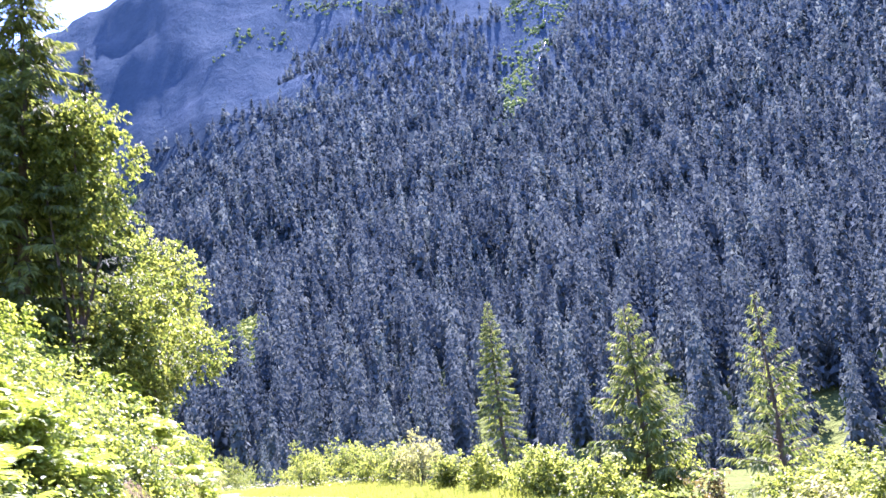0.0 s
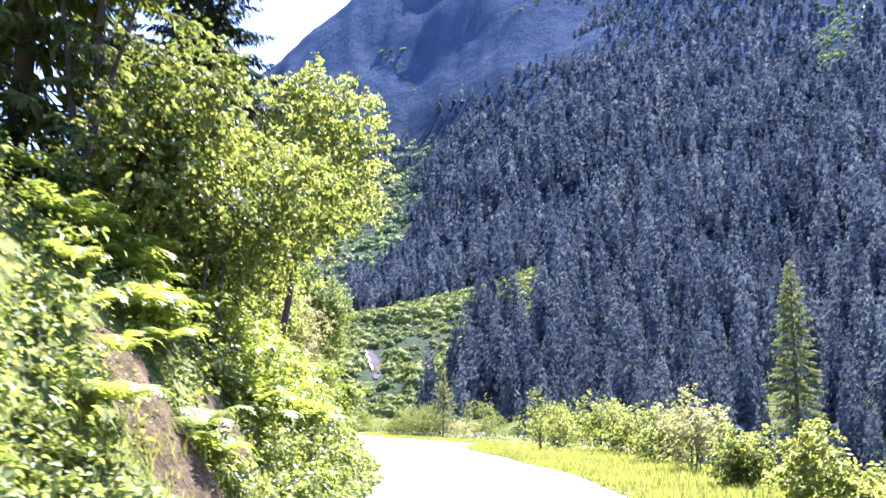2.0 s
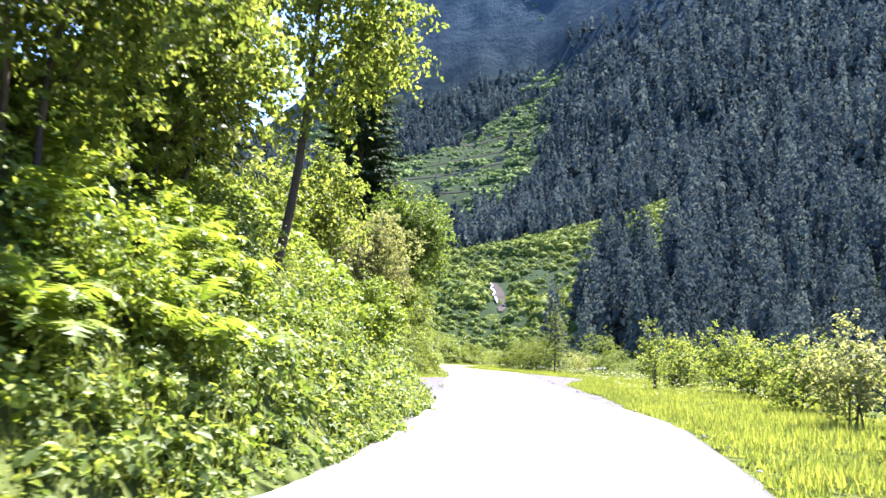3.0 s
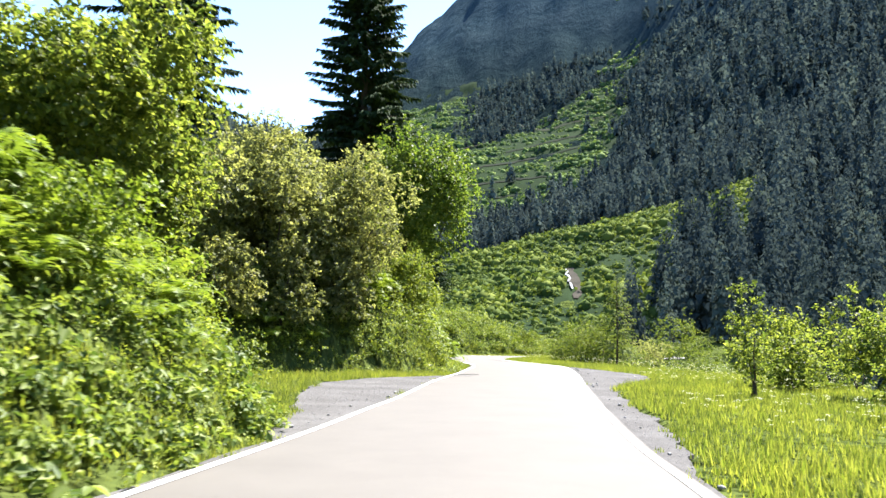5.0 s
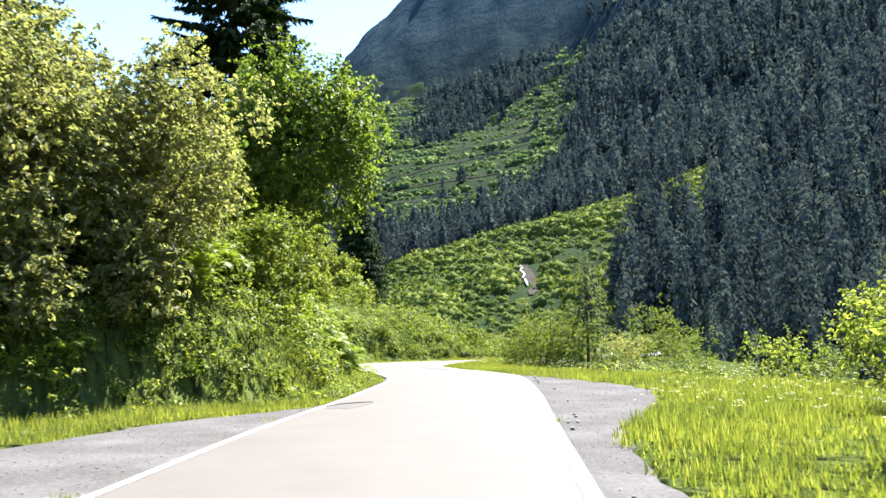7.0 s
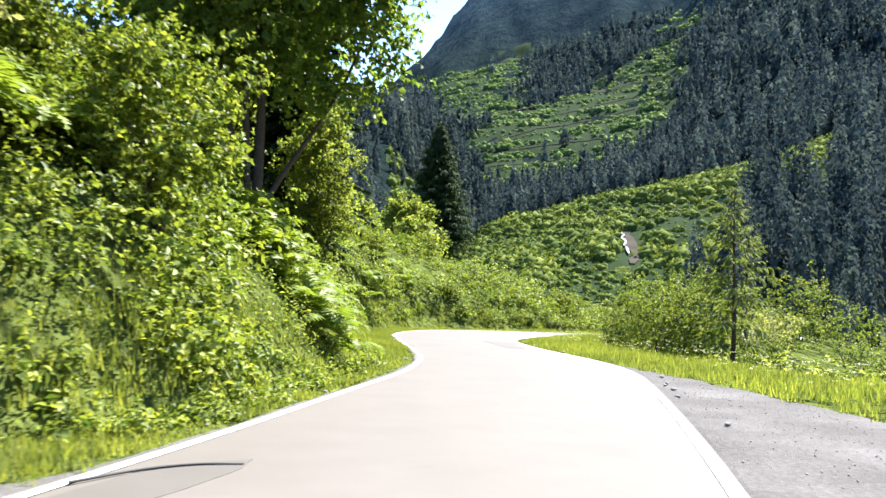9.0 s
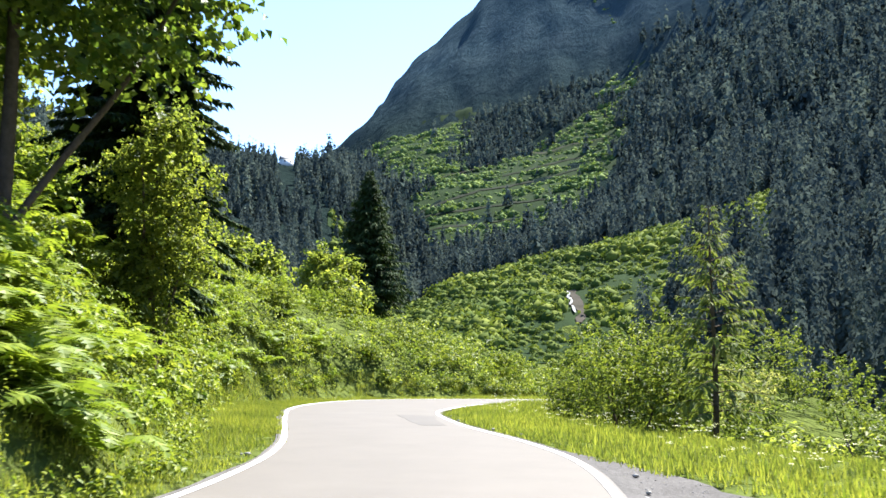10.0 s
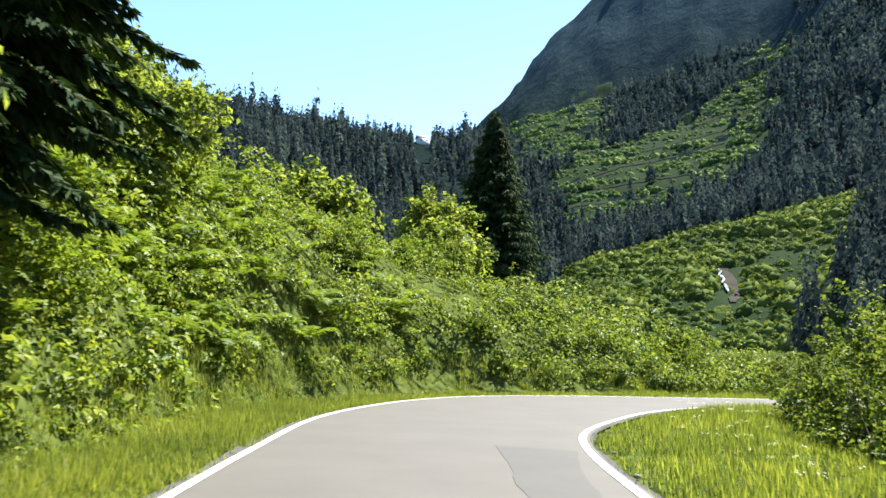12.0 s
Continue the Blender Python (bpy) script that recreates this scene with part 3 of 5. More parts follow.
def far_wood(name, label, az0, az1, r0, r1, step, tall, seed, keep=None, limit=21.5):
    rng = np.random.RandomState(seed)
    p = grid_places(rng, az0, az1, r0, r1, step)
    az, r = polar(p[:, 0], p[:, 1])
    ok = rng.rand(len(p)) < np.clip(1.6 - 1.0 * (fbm(p[:, 0], p[:, 1], 90.0, 2, 3) + 0.5), 0.55, 1)
    h = height(p[:, 0], p[:, 1])
    e = np.degrees(np.arctan2(h - 1.3, r))
    for zone in OPEN:
        ok &= ~(is_open(zone, az + 4.0 * fbm(p[:, 0], p[:, 1], 45.0, 1, 3), r, e) & (rng.rand(len(p)) > 0.015))
    ok &= e < limit + 7.0 * np.clip((az - 16) / 10, 0, 1) + 7 * fbm(p[:, 0], p[:, 1], 120.0, 3, 3)
    if keep is not None:
        ok &= keep(az, r, e)
    p, h = p[ok], h[ok]
    t = rng.uniform(*tall, len(p)) * (0.55 + 0.8 * vnoise(p[:, 0], p[:, 1], 28.0, 2)) * np.where(rng.rand(len(p)) < 0.3, rng.uniform(1.0, 1.2, len(p)), rng.uniform(0.6, 0.9, len(p)))
    at = np.c_[p, h - 0.5]
    far = np.hypot(p[:, 0] - EYE[0], p[:, 1] - EYE[1])
    for near, beyond, sprays, length in ((0, 175, 560, 1.35), (175, 240, 380, 1.7), (240, 330, 250, 2.15), (330, 470, 145, 2.8), (470, 650, 84, 3.6), (650, 900, 44, 4.9), (900, 5000, 22, 6.4)):
        pick = (far >= near) & (far < beyond)
        if pick.any():
            v, f = tufted_stuff(rng, at[pick], t[pick], sprays, length)
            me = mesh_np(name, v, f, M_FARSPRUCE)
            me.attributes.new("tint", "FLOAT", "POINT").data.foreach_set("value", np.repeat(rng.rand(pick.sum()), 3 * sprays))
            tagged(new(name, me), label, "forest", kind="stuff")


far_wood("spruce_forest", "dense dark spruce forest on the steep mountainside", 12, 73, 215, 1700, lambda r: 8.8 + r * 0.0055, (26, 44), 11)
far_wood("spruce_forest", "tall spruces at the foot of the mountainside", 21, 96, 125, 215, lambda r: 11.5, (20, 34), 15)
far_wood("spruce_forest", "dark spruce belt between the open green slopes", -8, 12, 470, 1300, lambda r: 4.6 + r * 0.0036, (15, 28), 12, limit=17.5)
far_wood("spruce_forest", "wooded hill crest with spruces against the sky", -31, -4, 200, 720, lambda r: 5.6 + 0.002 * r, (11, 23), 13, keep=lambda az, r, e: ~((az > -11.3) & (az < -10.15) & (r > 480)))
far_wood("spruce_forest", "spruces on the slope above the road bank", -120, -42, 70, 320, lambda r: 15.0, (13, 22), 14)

ICO = bmesh.new()
bmesh.ops.create_icosphere(ICO, subdivisions=2, radius=1.0)
ICO_V = np.array([v.co[:] for v in ICO.verts])
ICO_F = np.array([[v.index for v in f.verts] for f in ICO.faces])
ICO.free()
ICO1 = bmesh.new()
bmesh.ops.create_icosphere(ICO1, subdivisions=1, radius=1.0)
ICO1_V = np.array([v.co[:] for v in ICO1.verts])
ICO1_F = np.array([[v.index for v in f.verts] for f in ICO1.faces])
ICO1.free()


def clump_leaves(rng, at, size, per, leaf):
    """Far shrubs: each an uneven dome, dense at heart, with leafy tufts standing out of it."""
    n = len(at)
    core = ICO1_V
    core_f = ICO1_F
    m = len(core)
    stretch = rng.uniform(0.75, 1.3, (n, 1, 3)) * [1, 1, 0.95]
    v = at[:, None] + core[None] * stretch * size[:, None, None] * rng.uniform(0.62, 1.02, (n, m, 1))
    f = core_f[None] + (np.arange(n) * m)[:, None, None]
    d = rng.normal(size=(n, per, 3))
    d /= np.linalg.norm(d, axis=2, keepdims=True)
    d[..., 2] = np.abs(d[..., 2])
    p = at[:, None] + d * stretch * size[:, None, None] * rng.uniform(0.75, 1.1, (n, per, 1))
    tufts = leaves(rng, p.reshape(-1, 3), d.reshape(-1, 3) * 0.8 + [0, 0, 0.3], np.repeat(size * leaf, per), 1.3, 0.6, 0.2)
    return joined([(v.reshape(-1, 3), f.reshape(-1, 3)), tufts])


def scrub(name, label, poly_az, r0, r1, step, size, per, leaf, polys, seed, mat):
    rng = np.random.RandomState(seed)
    p = grid_places(rng, poly_az[0], poly_az[1], r0, r1, step)
    az, r = polar(p[:, 0], p[:, 1])
    e = np.degrees(np.arctan2(height(p[:, 0], p[:, 1]) - 1.3, r))
    ok = np.zeros(len(p), bool)
    for zone in polys:
        ok |= is_open(zone, az, r, e)
    ok &= rng.rand(len(p)) < 0.62 + 2.2 * (fbm(p[:, 0], p[:, 1], 30.0, 4, 3) + 0.15)
    h = height(p[:, 0], p[:, 1])
    ok &= (r < 500) | (np.cos(6.283 * (h + 16 * fbm(p[:, 0], p[:, 1], 170.0, 2, 3)) / 17.0) > -0.55)
    ok &= ~((az > 7.25) & (az < 8.8) & (e > 2.2) & (e < 5.0) & (r < 475))
    for line in TERRACE_SHADE:
        la, le = np.array(line).T
        ok &= (r < 500) | (np.abs(e - np.interp(az, la, le, 99, 99)) > 0.14)
    p = p[ok]
    s = (size[0] + (size[1] - size[0]) * rng.rand(len(p)) ** 1.8) * (0.6 + 0.8 * vnoise(p[:, 0], p[:, 1], 22.0, 1))
    v, f = clump_leaves(rng, np.c_[p, height(p[:, 0], p[:, 1])], s, per, leaf)
    return tagged(new(name, mesh_np(name, v, f, mat)), label, "shrubs", kind="stuff")


def meadow(name, label, zone, az0, az1, r0, r1, daz, dr, lift):
    """Grass between the shrubs of an open slope, laid over the land."""
    az, r = np.arange(az0, az1, daz), np.arange(r0, r1, dr)
    a, b = np.meshgrid(np.radians(az), r)
    x, y = EYE[0] + b * np.sin(a), EYE[1] + b * np.cos(a)
    h = height(x.ravel(), y.ravel())
    e = np.degrees(np.arctan2(h - 1.3, b.ravel()))
    wig = 1.6 * fbm(x.ravel(), y.ravel(), 45.0, 1, 3)
    ok = is_open(zone, np.degrees(a).ravel() + wig, b.ravel(), e + 0.5 * wig)
    n = len(az)
    i = np.array([k for k in range(len(h) - n) if (k + 1) % n and ok[k] and ok[k + 1] and ok[k + n] and ok[k + n + 1]])
    f = np.stack([i, i + 1, i + n + 1, i + n], 1)
    used, f = np.unique(f, return_inverse=True)
    v = np.c_[x.ravel(), y.ravel(), h + lift][used]
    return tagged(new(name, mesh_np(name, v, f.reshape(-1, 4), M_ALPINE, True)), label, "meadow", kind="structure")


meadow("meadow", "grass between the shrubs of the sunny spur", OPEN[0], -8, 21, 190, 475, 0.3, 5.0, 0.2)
meadow("meadow", "grass darkened for the shade between far slope shrubs", OPEN[1], -8, 12, 620, 1350, 0.25, 8.0, 0.6)
meadow("meadow", "grass darkened for the shade between upper slope shrubs", OPEN[2], -8, 12, 620, 1450, 0.25, 8.0, 0.6)
meadow("meadow", "small patch of shade-darkened grass high in a gully", OPEN[4], 8, 14, 720, 1700, 0.2, 8.0, 0.8)
scrub("alder_scrub", "bright green alder scrub on the sunny spur", (-8, 20), 195, 475, lambda r: 3.15, (0.8, 4.3), 14, 0.32, OPEN[:1], 21, M_FARSHRUB)
scrub("alder_scrub", "light green scrub on the far open slope", (-8, 12), 690, 1300, lambda r: 4.4, (1.3, 5.2), 6, 0.45, OPEN[1:3] + OPEN[4:], 22, M_FARPALE)
scrub("alpine_scrub", "pale green alpine scrub beside the stream", (35, 48), 950, 2100, lambda r: 7.0, (1.6, 4.6), 9, 0.6, OPEN[3:], 23, M_FARPALE)
HIGH = (
    (((7.6, 23.8), (9.8, 24.1), (10.5, 21.2), (9.4, 22.5)), 900, 2600),
    (((16.5, 25.8), (19.0, 27.9), (22.9, 28.3), (22.4, 26.5), (19.5, 26.8)), 900, 2600),
    (((20.8, 28.9), (25.7, 30.6), (31.6, 30.6), (31.0, 28.2), (27.0, 28.6), (23.2, 28.4)), 900, 2600),
)
scrub("alpine_scrub", "pale green alpine scrub on the mountain's ledges", (7, 32), 1100, 2200, lambda r: 10.0, (1.8, 5.2), 6, 0.6, HIGH, 24, M_FARPALE)


# ------------------------------------------------------------------ plants
def spruce(name, x, y, tall, wide, seed, mat, label, clear=0.05, foot=None, group="", lean=0.0, whorl=0.5, boughs=6, spray=0.55, rise=0.1, sag=0.5, bare=0.25, power=0.8, dense=6.0, plump=0.1):
    """A spruce: tapered trunk and whorls of boughs, each a bent stick with flat sprays and hanging twigs."""
    rng = np.random.RandomState(seed)
    z0 = float(height(x, y)[0]) - 0.15 if foot is None else foot
    top = new(name)
    top.matrix_world = pose(x, y, z0)
    zs = np.linspace(0, tall, 12)
    path = np.c_[lean * zs + 0.03 * np.sin(zs), 0.03 * np.cos(zs * 0.8), zs]
    v, f = tube(path, np.linspace(0.014 * tall, 0.012, 12), 9)
    child("trunk", mesh_np("trunk", v, f, M_BARK, True), top, "grey-brown trunk")
    quads, sticks = [], []
    up = np.array([0, 0, 1.0])
    z = clear * tall
    while z < tall * 0.985:
        u = z / tall
        reach = wide * (1.0 - u) ** power * (0.7 + 0.3 * min(1.0, (u - clear) / 0.12)) + 0.08
        for k in range(boughs):
            a = 2 * np.pi * (k + rng.uniform(-0.45, 0.45)) / boughs + z * 2.1
            ln = reach * rng.uniform(0.62, 1.14)
            ax, sd = np.array([np.cos(a), np.sin(a), 0]), np.array([-np.sin(a), np.cos(a), 0])
            dip = sag * (1.25 - u) * rng.uniform(0.7, 1.3)
            start = np.array([lean * z, 0, z + rng.uniform(-0.4, 0.4) * whorl])

            def at(s):
                s = np.asarray(s)[:, None]
                return start + ax * ln * s + up * ln * ((rise + 0.25 * u) * s - dip * s**2 + 0.35 * dip * s**4)

            sticks.append(tube(at(np.linspace(0, 0.95, 5)), np.linspace(0.006 + 0.008 * ln, 0.004, 5), 3))
            n = int(6 + ln * dense * 3)
            t = bare + (1 - bare) * rng.rand(n) ** 0.75
            p = at(t)
            side = np.where(rng.rand(n) < 0.5, -1.0, 1.0)
            size = spray * min(1.0, 0.35 + 0.4 * ln) * (0.45 + 0.8 * np.clip(1.05 - t, 0, 1)) * rng.uniform(0.6, 1.3, n)
            way = ax * rng.uniform(0.35, 1.0, (n, 1)) + sd * (side * rng.uniform(0.2, 1.0, n))[:, None] - up * rng.uniform(0.1, 1.0, (n, 1))
            way /= np.linalg.norm(way, axis=1, keepdims=True)
            flat = np.cross(way, up + rng.normal(0, 0.45, (n, 3)))
            flat /= np.linalg.norm(flat, axis=1, keepdims=True) + 1e-9
            w = (plump * size)[:, None]
            mid, tip = p + way * (0.5 * size)[:, None], p + way * size[:, None] - up * (0.15 * size)[:, None]
            quads.append(np.stack([p, mid - flat * w, tip, mid + flat * w], 1).reshape(-1, 3))
        z += whorl * rng.uniform(0.75, 1.25) * (1.0 - 0.45 * u)
    v = np.vstack(quads)
    child("crown", mesh_np("crown", v, np.arange(len(v)).reshape(-1, 4), mat), top, "drooping needle boughs")
    child("branchwork", mesh_np("branchwork", *joined(sticks), M_BARK), top, "thin bare branches", "stuff")
    return tagged(top, label, "tree", group)


def bush(name, x, y, wide, tall, count, leaf, seed, mat, label, low=0.15, stems=5, bark=None, category="bush", group="", lumps=26, foot=None, lean=(0, 0), deep=None, long=1.6, trunk=0.0):
    """A broad-leaved bush or tree: stems, and a crown of leafy lumps with gaps."""
    rng = np.random.RandomState(seed)
    z0 = float(height(x, y)[0]) - 0.1 if foot is None else foot
    top = new(name)
    top.matrix_world = pose(x, y, z0)
    deep = wide if deep is None else deep
    mid = np.array([lean[0], lean[1], tall * (0.5 + low / 2)])
    rad = np.array([wide, deep, tall * (1 - low) / 2])
    d = rng.normal(size=(lumps, 3))
    d /= np.linalg.norm(d, axis=1, keepdims=True)
    c = mid + d * rad * rng.uniform(0.35, 0.85, (lumps, 1))
    lr = np.min(rad) * rng.uniform(0.28, 0.5, lumps)
    per = 11
    n = count // per
    k = rng.choice(lumps, n, p=lr**2 / (lr**2).sum())
    o = rng.normal(size=(n, 3))
    o /= np.linalg.norm(o, axis=1, keepdims=True)
    root = c[k] + o * lr[k][:, None] * rng.uniform(0.55, 1.0, (n, 1))
    way = o * 0.8 + (root - mid) / rad * 0.5 + [0, 0, 0.35] + rng.normal(0, 0.45, (n, 3))
    way /= np.linalg.norm(way, axis=1, keepdims=True)
    ln = leaf * rng.uniform(2.5, 6.5, n) * np.where(rng.rand(n) < 0.05, 1.5, 1.0)
    t = np.linspace(0.1, 1, per)
    p = root[:, None] + way[:, None] * (ln[:, None] * t[None])[..., None] - np.array([0, 0, 1.0]) * (ln[:, None] * t[None] ** 2 * 0.25)[..., None]
    p = p + rng.normal(0, leaf * 0.55, p.shape)
    p = p.reshape(-1, 3)
    p[:, 2] = np.maximum(p[:, 2], 0.04)
    out = np.repeat(way * 0.45 + o * 0.3, per, 0) + [0, 0, 0.6]
    v, f = leaves(rng, p, out, leaf, long, 0.65, 0.25, bool(by_road(np.array(x), np.array(y))))
    child("crown", mesh_np("crown", v, f, mat), top, "leafy crown")
    if trunk:
        t = np.linspace(0, 1, 9)
        path = np.c_[lean[0] * 1.25 * t**0.8 + 0.05 * np.sin(6 * t), lean[1] * t + 0.05 * np.cos(5 * t), tall * 0.92 * t]
        tv, tf = tube(path, trunk * (1.1 - t), 9)
        child("trunk", mesh_np("trunk", tv, tf, bark or M_BARK, True), top, "slender leaning trunk")
    for s in range(stems):
        g = c[rng.randint(lumps)]
        n = 6
        t = np.linspace(0, 1, n)[:, None]
        a = rng.normal(0, 0.12 * wide, 3) * [1, 1, 0]
        path = a * (1 - t) * 0.6 + (g - a * 0.6) * t * [1, 1, 1] + np.sin(t * 3) * rng.normal(0, 0.08 * wide, 3) * [1, 1, 0]
        path[:, 2] = g[2] * t[:, 0] ** 0.85
        r0 = 0.007 * tall * rng.uniform(0.8, 1.3) + 0.01
        tv, tf = tube(path, np.linspace(r0, r0 * 0.3, n), 6)
        child("stem", mesh_np("stem", tv, tf, bark or M_BARK, True), top)
    return tagged(top, label, category, group)


# trees and shrubs of the bank
spruce("spruce", 3.4, 84.8, 23.0, 4.7, 31, M_SPRUCE, "tall dark spruce standing above the roadside shrubs", 0.2, whorl=0.6, boughs=8, spray=0.56, sag=0.42, bare=0.2, power=0.7, dense=15, plump=0.16)
spruce("spruce", -8.0, 84.5, 24.0, 5.6, 32, M_SPRUCE, "tall dark spruce on the hillside above the bank", 0.15, whorl=0.65, boughs=7, spray=0.66, sag=0.42, bare=0.2, power=0.7, dense=11, plump=0.17)
spruce("spruce", 4.0, 92.0, 16.0, 3.0, 33, M_SPRUCE, "dark spruce with low drooping branches on the bank", 0.05, whorl=0.36, boughs=9, spray=0.4, sag=0.7, bare=0.1, power=0.6, dense=30, plump=0.17)
spruce("spruce", 0.8, 34.6, 12.0, 2.1, 34, M_SPRUCE, "dark spruce rising behind the leafy bank", 0.06, whorl=0.36, boughs=8, spray=0.38, sag=0.5, bare=0.1, dense=19)
spruce("spruce", 0.2, 41.5, 14.0, 3.0, 42, M_SPRUCE, "dark spruce rising behind the leafy bank", 0.06, whorl=0.5, boughs=7, spray=0.42, sag=0.5, bare=0.15, dense=9)
# the paler needle colour gives this old spruce its sunlit look
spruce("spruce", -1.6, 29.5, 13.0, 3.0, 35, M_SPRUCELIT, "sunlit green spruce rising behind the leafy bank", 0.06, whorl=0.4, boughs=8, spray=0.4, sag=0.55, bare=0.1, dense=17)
spruce("spruce", 5.1, 146.8, 12.6, 4.6, 36, M_SPRUCE, "single dark pointed spruce behind the bend's bank", 0.02, foot=6.4, whorl=0.42, boughs=9, spray=0.85, sag=0.35, power=0.95, dense=7, bare=0.1)
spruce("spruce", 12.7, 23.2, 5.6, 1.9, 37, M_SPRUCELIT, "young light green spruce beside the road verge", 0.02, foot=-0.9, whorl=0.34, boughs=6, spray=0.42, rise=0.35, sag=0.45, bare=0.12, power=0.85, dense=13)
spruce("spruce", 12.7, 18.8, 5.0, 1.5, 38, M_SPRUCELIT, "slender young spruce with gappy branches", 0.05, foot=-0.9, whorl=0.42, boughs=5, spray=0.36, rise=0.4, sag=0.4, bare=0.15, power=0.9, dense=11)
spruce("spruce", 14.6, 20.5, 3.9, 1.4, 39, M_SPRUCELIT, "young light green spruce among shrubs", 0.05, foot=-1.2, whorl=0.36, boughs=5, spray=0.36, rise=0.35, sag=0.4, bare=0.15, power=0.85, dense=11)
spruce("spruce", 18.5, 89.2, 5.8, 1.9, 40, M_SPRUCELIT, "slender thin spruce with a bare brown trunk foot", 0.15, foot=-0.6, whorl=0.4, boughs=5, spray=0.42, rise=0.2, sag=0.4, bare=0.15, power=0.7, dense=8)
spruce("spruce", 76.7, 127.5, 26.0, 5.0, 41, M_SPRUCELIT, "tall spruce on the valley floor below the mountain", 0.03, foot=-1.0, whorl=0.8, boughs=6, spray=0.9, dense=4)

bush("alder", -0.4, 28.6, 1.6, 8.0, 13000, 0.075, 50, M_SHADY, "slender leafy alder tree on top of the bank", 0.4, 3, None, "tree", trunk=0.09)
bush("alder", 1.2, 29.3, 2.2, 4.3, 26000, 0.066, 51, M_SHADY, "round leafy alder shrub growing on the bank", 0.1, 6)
bush("alder", 1.7, 33.4, 1.6, 4.0, 10000, 0.07, 53, M_ALDER, "leafy alder shrub growing high on the bank", 0.1, 4)
bush("birch_tree", 2.7, 38.0, 2.2, 8.8, 15000, 0.075, 52, M_ALDER, "leaning birch with an airy light green crown", 0.22, 0, M_BARK, "tree", lumps=30, lean=(0.7, 0), trunk=0.09)
bush("willow", 4.7, 69.4, 2.2, 5.6, 20000, 0.066, 55, M_WILLOW, "big grey-green willow shrub beside the gravel", 0.08, 6, long=1.9, lumps=34)
bush("willow", 2.2, 67.4, 2.2, 5.2, 14000, 0.078, 56, M_WILLOW, "grey-green willow shrub overhanging the clearing", 0.1, 6, long=1.9, lumps=34)
bush("willow", 1.6, 68.8, 2.4, 5.6, 13000, 0.09, 57, M_WILLOW, "tall dense grey-green willow at the clearing", 0.1, 6, lumps=34)
bush("willow", -0.8, 66.0, 2.6, 5.4, 12000, 0.09, 58, M_WILLOW, "tall dense grey-green willow at the clearing", 0.1, 6, lumps=34)
for sx, sy, sw, st, seed in ((0.8, 64.3, 1.4, 3.1, 73), (2.7, 66.0, 1.3, 2.9, 74), (4.7, 67.8, 1.3, 3.0, 75)):
    bush("willow", sx, sy, sw, st, 6500, 0.068, seed, M_WILLOW, "lower grey-green willow shrub before the tall ones", 0.0, 4, long=1.9, lumps=22)
bush("alder", 3.4, 73.0, 2.2, 3.8, 14000, 0.1, 59, M_ALDER, "tall dense alder shrub behind the willows", 0.05, 6, lumps=30)
bush("alder", -1.0, 60.5, 2.3, 5.4, 14000, 0.11, 60, M_ALDER, "dense alder shrub on the bank end", 0.06, 5)
bush("alder", 1.6, 50.6, 2.3, 5.0, 17000, 0.09, 61, M_ALDER, "dense alder shrub on the bank end", 0.04, 5)
bush("maple_tree", 6.1, 80.4, 3.0, 9.2, 24000, 0.13, 62, M_MAPLE, "dense dark green sycamore with large leaves", 0.26, 3, None, "tree", lumps=38, long=1.15, trunk=0.12)
bush("alder", 2.6, 82.5, 2.4, 5.2, 12000, 0.11, 63, M_ALDER, "leafy alder shrub high on the bank", 0.05, 5)
bush("alder", 5.9, 87.9, 1.3, 7.0, 14000, 0.07, 64, M_ALDER, "leafy alder tree on the bank", 0.08, 4, None, "tree")
bush("alder", 2.0, 101.0, 1.7, 2.2, 8000, 0.09, 65, M_ALDER, "leafy alder shrub on top of the bank", 0.0, 4)
bush("alder", -2.0, 106.0, 2.2, 2.8, 6000, 0.12, 66, M_ALDER, "leafy alder shrub on top of the bank", 0.0, 4)
bush("alder", 1.0, 117.0, 2.4, 3.2, 5000, 0.17, 67, M_ALDER, "leafy alder shrub on the crest of the bank", 0.0, 4)
bush("alder", 5.2, 121.5, 2.2, 2.6, 5000, 0.17, 68, M_ALDER, "leafy alder shrub on the crest of the bank", 0.0, 4)
bush("alder", 4.6, 127.0, 1.6, 4.4, 6000, 0.16, 69, M_ALDER, "light green leafy tree beside the dark spruce", 0.05, 3, None, "tree", foot=5.0)

bush("sapling", 16.1, 57.4, 0.6, 3.0, 1700, 0.062, 70, M_ALDER, "slender young alder sapling in the meadow", 0.12, 4, lumps=14)

bush("dry_shrub", 8.5, 17.2, 0.35, 1.3, 900, 0.05, 71, M_DRY, "small shrub with dry red-brown leaves", 0.05, 3, lumps=9)

bush("hazel", 6.9, 72.8, 1.1, 3.3, 7000, 0.065, 72, M_HERB, "sunlit hazel bush on the bank", 0.0, 4)

